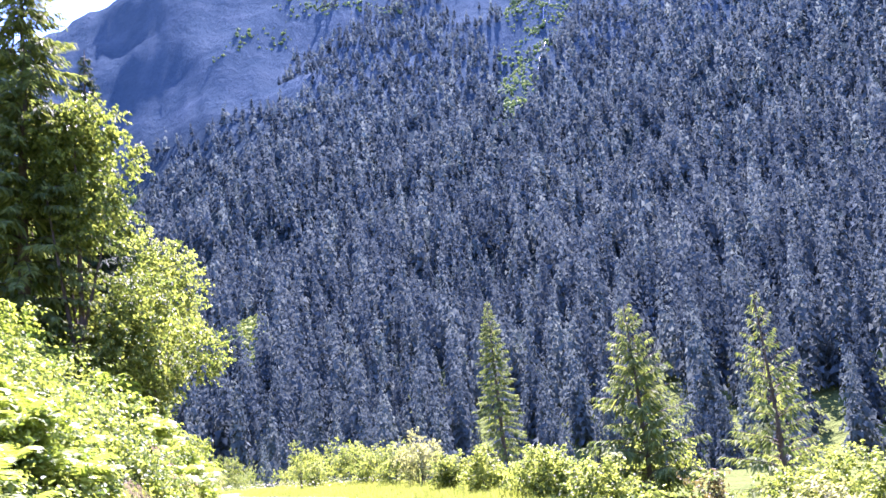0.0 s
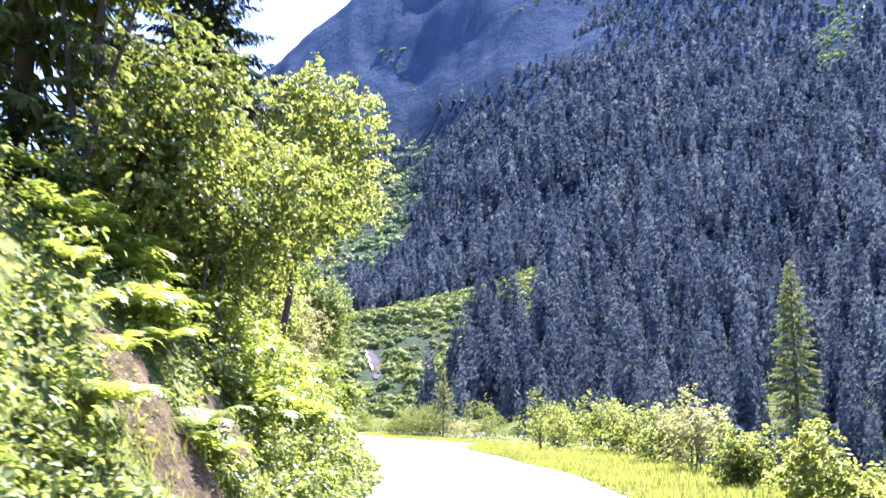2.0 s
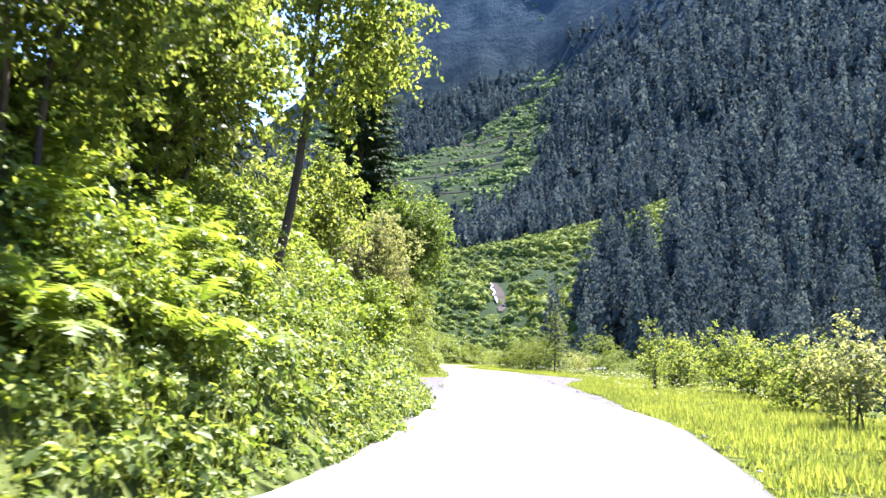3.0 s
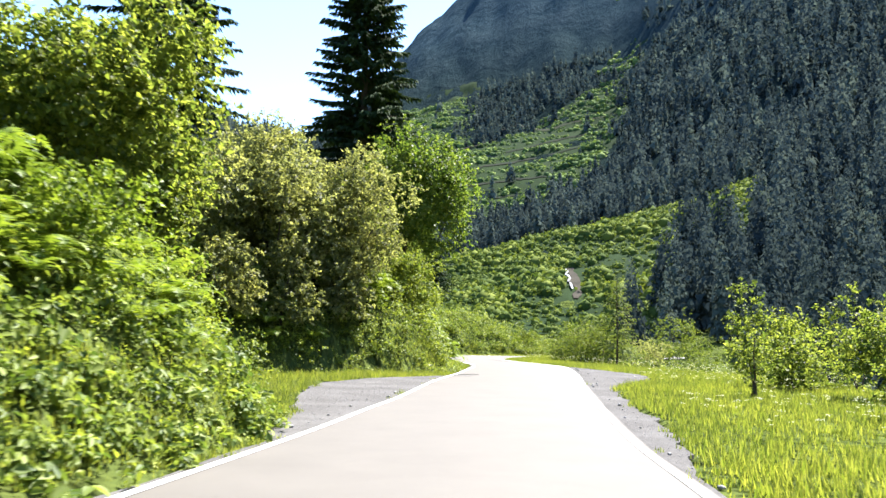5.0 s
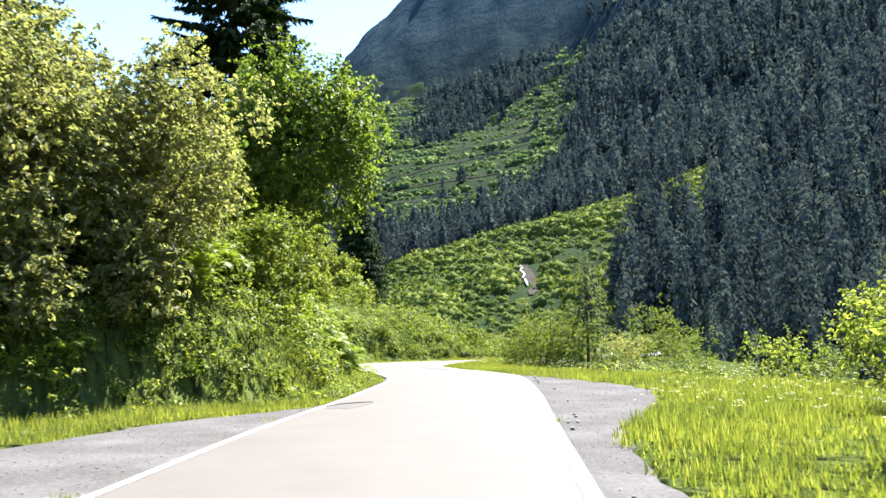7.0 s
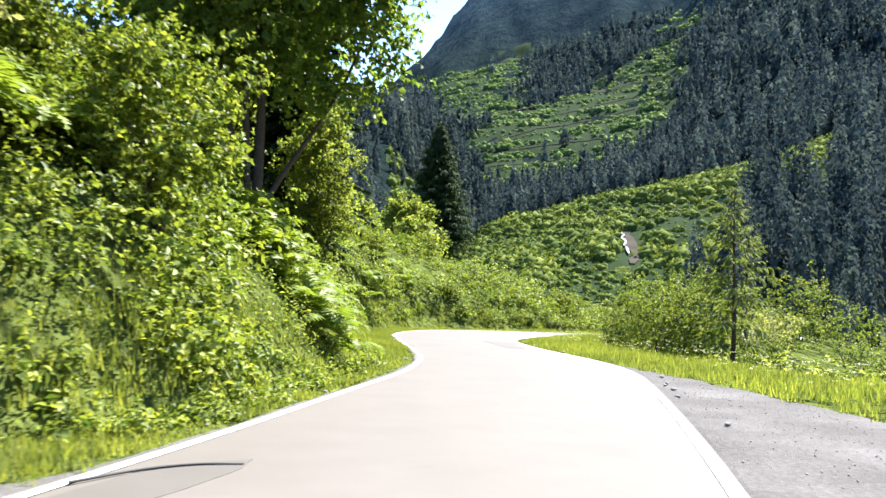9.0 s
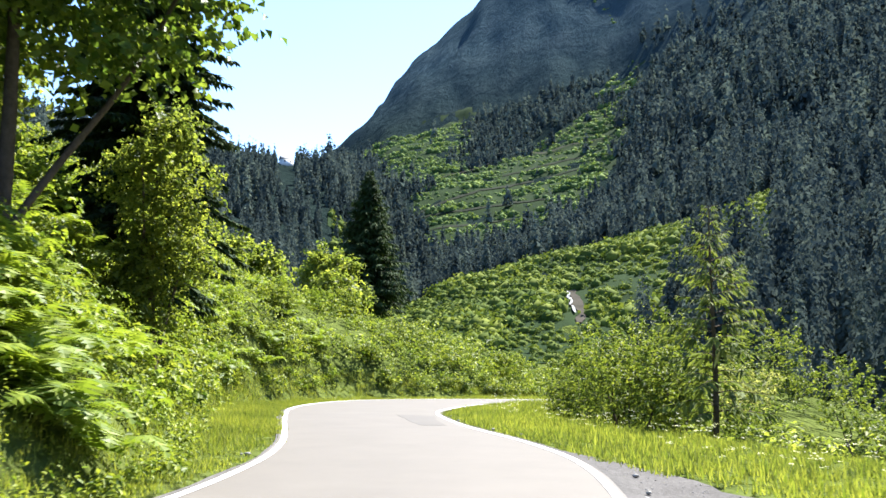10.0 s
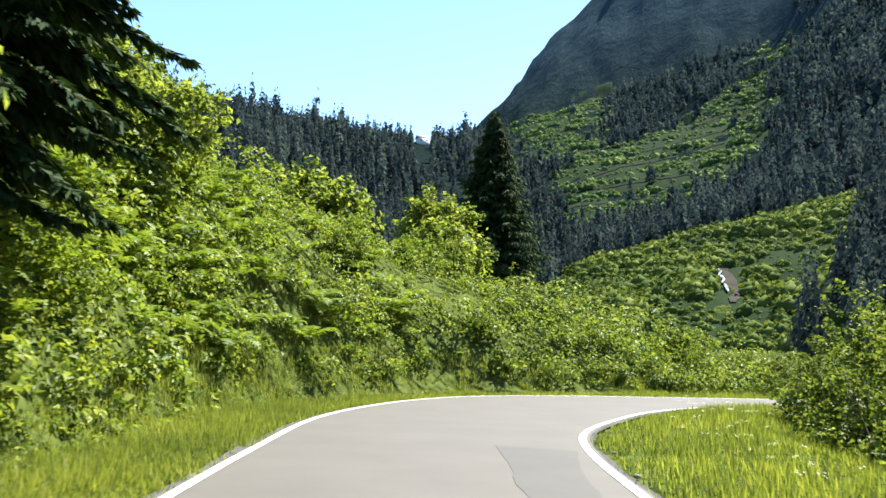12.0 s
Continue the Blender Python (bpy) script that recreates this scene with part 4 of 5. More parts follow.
# bushes along the right verge
# place, half width and height of each bush
BUSHES_MEADOW = (
    (14.6, 39.5, 1.1, 2.3), (19.6, 57.5, 1.5, 2.7), (17.8, 51, 1.5, 2.2), (16.2, 45, 1.3, 2), (12.8, 33.4, 0.9, 1.4),
    (11.2, 28.8, 0.9, 1.3), (10.4, 24.8, 1.1, 1.7), (9.4, 23.2, 0.8, 1.3), (13.6, 24, 1.4, 2.2), (9.6, 16, 1, 1.6),
    (11.8, 15.4, 1.3, 2), (13.4, 17.6, 1.3, 2.2), (7.6, 18.9, 0.8, 1.2), (8.4, 14.4, 0.9, 1.2), (21.6, 64, 1.8, 3.2),
    (22.4, 70.5, 1.8, 3.2), (23, 78, 1.9, 2.6), (21.6, 85, 1.3, 1.3), (19, 62.5, 1.4, 2.5),
)
BUSHES_BEND = (
    (17, 98.8, 1.6, 3), (17.4, 95, 1.7, 3.4), (17.2, 91.6, 1.6, 3.2), (18.8, 93.5, 1.9, 4), (19.6, 98, 1.8, 3.2),
    (18.4, 101.8, 1.4, 2.4), (21.2, 99, 1.8, 3), (23, 103, 1.8, 2.8), (21, 94.5, 1.6, 2.4), (25, 96, 2.2, 3.2),
    (30, 90, 2.4, 3.4),
)
BUSHES_VALLEY = (
    (27, 102, 2, 3.4), (26, 82, 2, 3), (22, 113.5, 2, 3.8), (28, 113, 2.4, 4.4), (18.6, 112.5, 1.5, 1.6),
    (20.6, 104.4, 1.2, 1.7), (24.6, 107.2, 1.5, 1.9), (16.9, 102.4, 0.9, 1.4), (26.2, 108.6, 1.6, 1.7), (24, 105.4, 1.4, 1.6),
    (28.6, 111.6, 1.5, 1.7),
)
for n, (bx, by, bw, bt) in enumerate(BUSHES_MEADOW + BUSHES_BEND + BUSHES_VALLEY):
    near = by < 48 or by > 90 and bx < 20
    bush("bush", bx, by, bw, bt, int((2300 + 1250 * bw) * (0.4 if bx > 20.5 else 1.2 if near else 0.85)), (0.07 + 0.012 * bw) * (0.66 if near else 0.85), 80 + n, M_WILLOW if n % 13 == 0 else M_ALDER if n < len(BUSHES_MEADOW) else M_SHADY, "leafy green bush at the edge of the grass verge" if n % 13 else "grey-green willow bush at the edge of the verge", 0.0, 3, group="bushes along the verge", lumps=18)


# ------------------------------------------------------------------ undergrowth of the bank and the verges
STATION = np.r_[0, np.cumsum(np.linalg.norm(np.diff(MID, axis=0), axis=1))]


def station(x, y):
    return STATION[((MID - (x, y)) ** 2).sum(1).argmin()]


def along(rng, n, start, end, side, reach, crowd=1.3):
    """Places strewn beside the road between two points of it, denser towards the road."""
    s = rng.uniform(station(*start), station(*end), n)
    px, py = (np.interp(s, STATION, e) for e in ((EDGE_L if side > 0 else EDGE_R).T))
    sx, sy = (np.interp(s, STATION, e) for e in SIDE.T)
    d = reach * rng.rand(n) ** crowd
    return px + side * sx * d + rng.normal(0, 0.15, n), py + side * sy * d + rng.normal(0, 0.15, n)


def scatter(rng, n, x0, x1, y0, y1):
    return rng.uniform(x0, x1, n), rng.uniform(y0, y1, n)


SCARS = ((0.98, 24.95, 0.48), (1.35, 24.75, 0.42), (1.6, 24.75, 0.28), (-0.75, 20.8, 0.5), (1.75, 26.7, 0.3))  # bare spots on the bank: x, y, radius


def scarred(x, y, margin=0.0):
    """Whether places lie on a bare spot, or within the margin of the washed-out tongue below it."""
    hit = (np.abs(x - 1.45) < 0.4 + margin) & (np.abs(y - 24.2) < 0.45 + margin)
    for a, b, c in SCARS:
        hit |= (x - a) ** 2 + (y - b) ** 2 < (margin + c * (0.75 + 0.5 * vnoise(x, y, 0.5, 3))) ** 2
    return hit


def ferny(x, y):
    """Whether places lie where ferns alone cover the bank."""
    return (np.abs(x - 7.1) < 1.6) & (np.abs(y - 77.4) < 2.1 + fbm(x, y, 1.5, 2, 2))


def herbs(rng, x, y, tall, leaf, per, lean):
    """Leafy stems: a spray of leaves up each, longer and flatter towards the top."""
    n = len(x)
    z = height(x, y) - 0.03
    t = np.linspace(0.12, 1, per)
    bend = rng.normal(0, 0.32, (n, 2)) + lean
    ang = rng.uniform(0, 6.3, (n, 1)) + np.arange(per)[None] * 2.4
    out = leaf[:, None] * rng.uniform(0.5, 1.3, (n, per))
    px = x[:, None] + bend[:, :1] * tall[:, None] * t[None] ** 2 + np.cos(ang) * out
    py = y[:, None] + bend[:, 1:] * tall[:, None] * t[None] ** 2 + np.sin(ang) * out
    pz = z[:, None] + tall[:, None] * t[None]
    p = np.stack([px, py, pz], -1).reshape(-1, 3)
    o = np.stack([np.cos(ang) * 0.45, np.sin(ang) * 0.45, np.full_like(ang, 0.85)], -1).reshape(-1, 3)
    return leaves(rng, p, o, np.repeat(leaf, per), 1.55, 0.42, 0.25, by_road(p[:, 0], p[:, 1]))


def herb_cover(name, label, ends, n, tall, leaf, per, seed, reach, mat=None, keep=0.0):
    rng = np.random.RandomState(seed)
    x, y = along(rng, n, *ends, 1, reach + 5.0)
    dl, dr, row = road_place(x, y)
    up = dl - row[:, 4]
    ok = (dl > 0.25) & (up > -0.35 + 0.5 * fbm(x, y, 2.0, 1, 2)) & (up < reach) & ~scarred(x, y)
    ok &= rng.rand(n) > keep + 0.15 + 1.5 * (fbm(x, y, 1.5, 5, 2))
    x, y, up = x[ok], y[ok], up[ok]
    big = 0.3 + 1.6 * np.clip(0.65 * vnoise(x, y, 2.6, 2) + 0.5 * vnoise(x, y, 0.9, 3) - 0.12, 0, 1) ** 1.5
    t = rng.uniform(*tall, len(x)) * big * np.clip(0.45 + up * 0.6, 0.35, 1)
    s = leaf * rng.uniform(0.6, 1.5, len(x)) * (0.6 + 1.1 * vnoise(x, y, 1.9, 4) ** 2)
    v, f = herbs(rng, x, y, t, s, per, (0.05, -0.02))
    return tagged(new(name, mesh_np(name, v, f, mat or M_HERB)), label, "undergrowth", kind="stuff")


def mound_cover(name, label, ends, n, reach, radius, leaf, per, seed, mat, start=0.35, side=1):
    """Low shrubs grown into one another: leafy domes of uneven shape, with shade between them."""
    rng = np.random.RandomState(seed)
    x, y = along(rng, n, *ends, side, reach + 4.0, 1.0)
    dl, dr, row = road_place(x, y)
    up = dl - row[:, 4] if side > 0 else dr - row[:, 7]
    ok = (up > start) & (up < reach) & ~scarred(x, y, 0.35) & ~ferny(x, y)
    x, y, up = x[ok], y[ok], up[ok]
    n = len(x)
    size = (radius[0] + (radius[1] - radius[0]) * rng.rand(n) ** 1.6) * (0.7 + 0.7 * vnoise(x, y, 3.0, 2)) * np.clip(0.55 + 0.3 * up, 0.5, 1.15)
    sprigs = max(4, per // 11)
    d = rng.normal(size=(n, sprigs, 3))
    d /= np.linalg.norm(d, axis=2, keepdims=True)
    d[..., 2] = np.abs(d[..., 2]) - 0.1
    phi = np.arctan2(d[..., 1], d[..., 0])
    a, b = rng.uniform(0, 6.3, (n, 1)), rng.uniform(0, 6.3, (n, 1))
    swell = (1 + 0.3 * np.sin(3 * phi + a) * np.sin(5 * d[..., 2] + b)) * rng.uniform(0.75, 1.2, (n, sprigs))
    tip = np.c_[x, y, height(x, y)][:, None] + d * (size[:, None] * swell)[..., None] * [1, 1, 0.95]
    s = np.broadcast_to((leaf * rng.uniform(0.75, 1.4, (n, 1)))[..., None], (n, sprigs, 11))
    spread = rng.normal(size=(n, sprigs, 11, 3)) * [1.0, 1.0, 0.5] * (1.35 * s)[..., None]
    p = tip[:, :, None] + spread - 0.25 * d[:, :, None] * np.abs(spread[..., :1])
    out = np.broadcast_to((d * 0.5 + [0, 0, 0.7])[:, :, None], p.shape) + 0.5 * spread / (1.35 * s[..., None])
    p = p.reshape(-1, 3)
    v, f = leaves(rng, p, out.reshape(-1, 3), s.ravel(), 1.5, 0.45, 0.25, by_road(p[:, 0], p[:, 1]))
    return tagged(new(name, mesh_np(name, v, f, mat)), label, "undergrowth", kind="stuff")


mound_cover("bank_shrubs", "low leafy shrubs and nettles grown into mounds on the bank", ((-6, 5), (9, 52)), 620, 4.2, (0.25, 0.65), 0.055, 130, 105, M_NETTLE, 0.1)
mound_cover("bank_herbs", "broad-leaved butterbur plants along the foot of the bank", ((0, 13), (9, 48)), 1900, 1.4, (0.18, 0.45), 0.062, 66, 109, M_NETTLE, -0.15)
mound_cover("bank_shrubs", "low leafy brambles grown into mounds on the bank", ((9, 52), (11, 90)), 420, 7.0, (0.35, 1.15), 0.06, 220, 106, M_HERB)
mound_cover("bank_shrubs", "thick green raspberry and nettle mounds on the bend's bank", ((11, 86), (25, 113)), 540, 10.5, (0.45, 1.3), 0.076, 235, 107, M_HERB)
mound_cover("bank_shrubs", "paler young shrubs among the mounds on the bank", ((-3, 9), (22, 110)), 300, 9.0, (0.3, 0.9), 0.06, 200, 108, M_FERN)
mound_cover("verge_scrub", "low green scrub on the slope below the verge", ((-3, 9), (22, 108)), 520, 13.0, (0.3, 0.9), 0.075, 88, 112, M_ALDER, 0.6, -1)
mound_cover("bank_shrubs", "sunlit yellow-green brambles among the mounds", ((10, 64), (20, 110)), 360, 6.0, (0.3, 0.8), 0.06, 190, 110, M_FERN, 0.2)
mound_cover("bank_herbs", "low sunlit herbs between the grass strip and the bank", ((9, 58), (11, 92)), 1150, 2.2, (0.2, 0.5), 0.05, 66, 111, M_HERB, -0.4)
herb_cover("bank_herbs", "dense leafy herbs and nettles covering the bank", ((-6, 5), (9, 52)), 9000, (0.3, 0.8), 0.036, 9, 101, 5.0)
herb_cover("bank_herbs", "leafy herbs and brambles at the foot of the bank", ((9, 52), (11, 90)), 8500, (0.3, 0.8), 0.045, 8, 102, 3.5)
herb_cover("bank_herbs", "tall nettles and herbs along the bend's bank", ((11, 86), (25, 113)), 3500, (0.3, 0.7), 0.07, 9, 103, 3.0)
herb_cover("bank_herbs", "light green young shoots among the undergrowth", ((-3, 9), (20, 107)), 3000, (0.45, 1.1), 0.045, 9, 104, 10.0, M_FERN)


# brambles and young shrubs that stand out of the cover
rng_r = np.random.RandomState(91)
BRAMBLES = [bush("bramble", -30.0 - 4 * k, 40.0, 0.75 + 0.12 * k, 1.15 + 0.2 * k, 2400 + 300 * k, 0.06, 120 + k, M_HERB if k % 2 else M_FERN, "leafy bramble bush standing out of the bank's cover", 0.0, 2, group="brambles on the bank", lumps=9) for k in range(4)]
bx, by = along(rng_r, 1500, (-3, 9), (20, 110), 1, 13.0, 1.0)
bdl, bdr, brow = road_place(bx, by)
bup = bdl - brow[:, 4]
bok = (bup > 0.9) & (bup < 9.5) & ((by > 70) | (bup < 4.5)) & ~scarred(bx, by)
bz = height(bx, by)
spots = []
for a, b, c in zip(bx[bok], by[bok], bz[bok]):
    if len(spots) >= 34:
        break
    if all((a - p) ** 2 + (b - q) ** 2 > 3.2 for p, q in spots):
        m = pose(a, b, c - 0.1, 0, 0, rng_r.uniform(0, 360)) @ Matrix.Scale(rng_r.uniform(0.75, 1.25), 4)
        if len(spots) < 4:
            BRAMBLES[len(spots)].matrix_basis = m
        else:
            copy_thing(BRAMBLES[rng_r.randint(4)], m)
        spots.append((a, b))


# ferns
def frond(rng, ln, wide, pairs=11):
    """One arching frond along +x with tapering leaflets: places and triangles."""
    v, f = [], []
    t = np.linspace(0.12, 1, pairs)
    arch = lambda s: np.array([ln * s * (0.95 - 0.2 * s), 0.0, ln * (0.95 * s - 0.85 * s * s)])
    for s in t:
        a, b = arch(s - 0.045), arch(s + 0.05)
        w = wide * math.sin(math.pi * min(1, 0.18 + 0.82 * s)) ** 0.8 * (1.05 - 0.25 * s) + 0.01
        for side in (-1, 1):
            tip = arch(s) + [w * 0.35, side * w, -0.15 * w + rng.uniform(-0.02, 0.02)]
            k = len(v)
            v += [a, b, tip]
            f.append([k, k + 1, k + 2] if side > 0 else [k + 1, k, k + 2])
    return np.array(v), np.array(f)


FRONDS = [mesh_np("frond", *frond(np.random.RandomState(200 + k), 1.0, 0.24), M_FERN) for k in range(5)]


def fern(x, y, z, size, rng):
    """A fern: a crown of arching fronds round one root."""
    top = new("fern")
    top.matrix_world = pose(x, y, z, rng.uniform(-12, 12), rng.uniform(0, 20), 0)
    n = rng.randint(6, 10)
    for k in range(n):
        f = child("frond", FRONDS[rng.randint(5)], top)
        turn = 360 * (k + rng.uniform(-0.3, 0.3)) / n
        f.matrix_local = pose(0, 0, 0, 0, 0, turn) @ pose(0, 0, 0, 0, rng.uniform(-16, 12), 0) @ Matrix.Scale(size * rng.uniform(0.75, 1.15), 4)
    return tagged(top, "bright yellow-green fern with arching fronds on the bank", "fern", "ferns on the bank")


def fern_places(rng, n, ends, reach, low, high):
    """Places for ferns on the bank between two points of the road."""
    x, y = along(rng, 5 * n, *ends, 1, reach, 1.0)
    dl, dr, row = road_place(x, y)
    up = dl - row[:, 4]
    ok = (up > low) & (up < high) & (dl > 0.7) & ~scarred(x, y) & (vnoise(x, y, 4.5, 1) > 0.35)
    x, y = x[ok][:n], y[ok][:n]
    return zip(x, y, height(x, y))


rng_f = np.random.RandomState(61)
for n, ends, low, high, lift, size in ((45, ((-3, 9), (5, 27)), 0.3, 5.0, 0.3, (0.45, 0.8)), (95, ((3, 16), (9, 46)), 0.6, 4.2, 0.35, (0.5, 0.9)), (45, ((10, 69), (11, 79)), 0.2, 2.6, 0.45, (0.75, 1.1)), (95, ((10, 66), (12, 103)), 0.4, 5.0, 0.42, (0.6, 1.05)), (34, ((10, 73), (10, 80)), 0.1, 3.2, 0.2, (0.85, 1.2))):
    for a, b, c in fern_places(rng_f, n, ends, high + 2.0, low, high):
        fern(a, b, c + lift, rng_f.uniform(*size), rng_f)


def fern_cover(n, ends, seed, low, sizes):
    """Many more ferns further up the bank, joined."""
    rng = np.random.RandomState(seed)
    pieces = []
    blades = [frond(np.random.RandomState(200 + k), 1.0, 0.24) for k in range(5)]
    for a, b, c in fern_places(rng, n, ends, 9.0, low, 7.5):
        size = rng.uniform(*sizes)
        for k in range(7):
            v, f = blades[rng.randint(5)]
            m = np.array(pose(a, b, c + 0.4, 0, 0, 51 * k + rng.uniform(-15, 15)) @ pose(0, 0, 0, 0, rng.uniform(-16, 12), 0) @ Matrix.Scale(size * rng.uniform(0.75, 1.15), 4))
            pieces.append((v @ m[:3, :3].T + m[:3, 3], f))
    me = mesh_np("fern_cover", *joined(pieces), M_FERN)
    return tagged(new("fern_cover", me), "bright ferns growing between the shrubs of the bank", "ferns", kind="stuff")


fern_cover(560, ((0, 12), (9, 48)), 62, 0.8, (0.42, 0.8))
fern_cover(480, ((10, 64), (13, 106)), 63, 0.7, (0.5, 0.95))


# grass
def grass(rng, x, y, tall, per, width):
    n = len(x)
    z = height(x, y) - 0.02
    ang = rng.uniform(0, 6.3, (n, per))
    lean = rng.uniform(0.1, 0.6, (n, per)) * tall[:, None]
    h = tall[:, None] * rng.uniform(0.6, 1.2, (n, per))
    ox, oy = rng.normal(0, 0.07, (n, per)), rng.normal(0, 0.07, (n, per))
    bx, by, bz = x[:, None] + ox, y[:, None] + oy, np.repeat(z[:, None], per, 1)
    sx, sy = -np.sin(ang) * width, np.cos(ang) * width
    a = np.stack([bx - sx, by - sy, bz], -1)
    b = np.stack([bx + sx, by + sy, bz], -1)
    c = np.stack([bx + np.cos(ang) * lean, by + np.sin(ang) * lean, bz + h], -1)
    return np.stack([a, b, c], 2).reshape(-1, 3), np.arange(n * per * 3).reshape(-1, 3)


def grass_cover(name, label, ends, n, tall, per, width, seed, side, far):
    rng = np.random.RandomState(seed)
    x, y = along(rng, n, *ends, 1 if side == "left" else -1, 3.0 if side == "left" and far < 1 else 10.5, 1.25)
    dl, dr, row = road_place(x, y)
    wig = 0.35 * fbm(x, y, 0.9, 2, 2)
    if side == "left":
        ok = (dl > 0.16 + np.abs(wig)) & (dl < row[:, 4] + far)
    else:
        ok = (dr > 0.16 + np.abs(wig)) & (dr < row[:, 7] + far)
    bx, by = x + wig * 2, y + wig * 2
    ok &= ~inside(bx, by, GRAVEL_L) & ~inside(bx, by, GRAVEL_R)
    ok &= rng.rand(n) > 0.1 + 0.5 * fbm(x, y, 1.3, 3, 2)
    x, y = x[ok], y[ok]
    edge = np.maximum(dl, dr)[ok]
    t = rng.uniform(*tall, len(x)) * np.clip(0.4 + edge * 0.55, 0.4, 1.0) * (0.6 + 0.8 * vnoise(x, y, 1.1, 1))
    v, f = grass(rng, x, y, t, per, width)
    return tagged(new(name, mesh_np(name, v, f, M_GRASS)), label, "grass", kind="stuff")


grass_cover("verge_grass", "tall yellow-green meadow grass on the open verge", ((-3, 9), (18, 106)), 32000, (0.08, 0.22), 10, 0.011, 111, "right", 3.0)
grass_cover("verge_grass", "mown green grass strip below the bank", ((-3, 9), (10, 88)), 15000, (0.08, 0.2), 9, 0.009, 112, "left", 0.9)
grass_cover("verge_grass", "green grass between the gravel lay-by and the shrubs", ((9, 50), (11, 74)), 8000, (0.1, 0.24), 8, 0.009, 114, "left", 1.5)
grass_cover("verge_grass", "green grass strip round the bend", ((11, 86), (25, 113)), 15000, (0.09, 0.22), 10, 0.009, 113, "left", 0.9)


# flowers in the meadow: small white umbels
def umbels(n, seed):
    rng = np.random.RandomState(seed)
    x, y = scatter(rng, n, 12, 24, 46, 104)
    dl, dr, row = road_place(x, y)
    ok = (dr > 1.0) & (dr < row[:, 7] + 0.5) & ~inside(x, y, GRAVEL_R) & (vnoise(x, y, 3.0, 2) > 0.45)
    x, y = x[ok], y[ok]
    z = height(x, y) + rng.uniform(0.3, 0.5, len(x))
    k = 7
    p = np.repeat(np.c_[x, y, z], k, 0) + rng.normal(0, 0.03, (len(x) * k, 3)) * [1, 1, 0.25]
    return leaves(rng, p, np.tile([0, 0, 1.0], (len(p), 1)), 0.018, 1.0, 0.25)


M_PETAL = leaf_mat("white_petals", (0.6, 0.6, 0.55), (0.8, 0.8, 0.76), 0.3, 0.6, 0.5)
tagged(new("meadow_flowers", mesh_np("meadow_flowers", *umbels(2300, 7), M_PETAL)), "small white flower heads in the verge grass", "flowers", kind="stuff")


# ------------------------------------------------------------------ gravel, stones, patches
def flat_patch(name, outline, z, mat, step=0.25, wobble=0.15, seed=0):
    """A thin bed of material with an uneven outline."""
    o = np.array(outline)
    ring = []
    for k in range(len(o)):
        a, b = o[k], o[(k + 1) % len(o)]
        n = max(1, int(np.linalg.norm(b - a) / step))
        ring += [a + (b - a) * i / n for i in range(n)]
    ring = np.array(ring)
    ring = ring + np.c_[fbm(ring[:, 0], ring[:, 1], 0.7, seed, 2), fbm(ring[:, 1], ring[:, 0], 0.7, seed + 1, 2)] * 2 * wobble
    bm = bmesh.new()
    f = bm.faces.new([bm.verts.new((x, y, z)) for x, y in ring])
    if f.normal.z < 0:
        f.normal_flip()
    r = bmesh.ops.extrude_face_region(bm, geom=[f])
    bmesh.ops.translate(bm, verts=[g for g in r["geom"] if isinstance(g, bmesh.types.BMVert)], vec=(0, 0, -0.05))
    bmesh.ops.recalc_face_normals(bm, faces=bm.faces)
    bmesh.ops.triangulate(bm, faces=bm.faces)
    me = bpy.data.meshes.new(name)
    bm.to_mesh(me)
    bm.free()
    me.materials.append(mat)
    return me


tagged(new("gravel_shoulder", flat_patch("gravel_shoulder", GRAVEL_L, -0.012, M_GRAVEL, seed=1)), "grey gravel lay-by beside the road", "gravel", kind="structure")
tagged(new("gravel_shoulder", flat_patch("gravel_shoulder", GRAVEL_R, -0.012, M_GRAVEL, seed=2)), "grey gravel lay-by beside the meadow", "gravel", kind="structure")


def shoulder(line, nor, side, seed):
    """A narrow, uneven strip of grit along the asphalt."""
    w = 0.04 + 0.22 * np.clip(vnoise(STATION, 0 * STATION, 5.0, seed) - 0.45, 0, 1) + 0.08 * vnoise(STATION, 0 * STATION, 0.8, seed + 1)
    out = line + side * nor * w[:, None]
    inner = line + side * nor * 0.015
    v = np.vstack([np.c_[inner, np.full(len(line), -0.004)], np.c_[out, height(out[:, 0], out[:, 1]) + 0.004]])
    n = len(line)
    f = np.array([[i, i + 1, n + i + 1, n + i] for i in range(n - 1)])
    return v, f if side < 0 else f[:, ::-1]


child("grit_shoulder", mesh_np("grit_shoulder", *shoulder(EDGE_L, NOR_L, 1, 2), M_GRAVEL), road, "narrow strip of grey grit")
child("grit_shoulder", mesh_np("grit_shoulder", *shoulder(EDGE_R, NOR_R, -1, 4), M_GRAVEL), road, "narrow strip of grey grit")


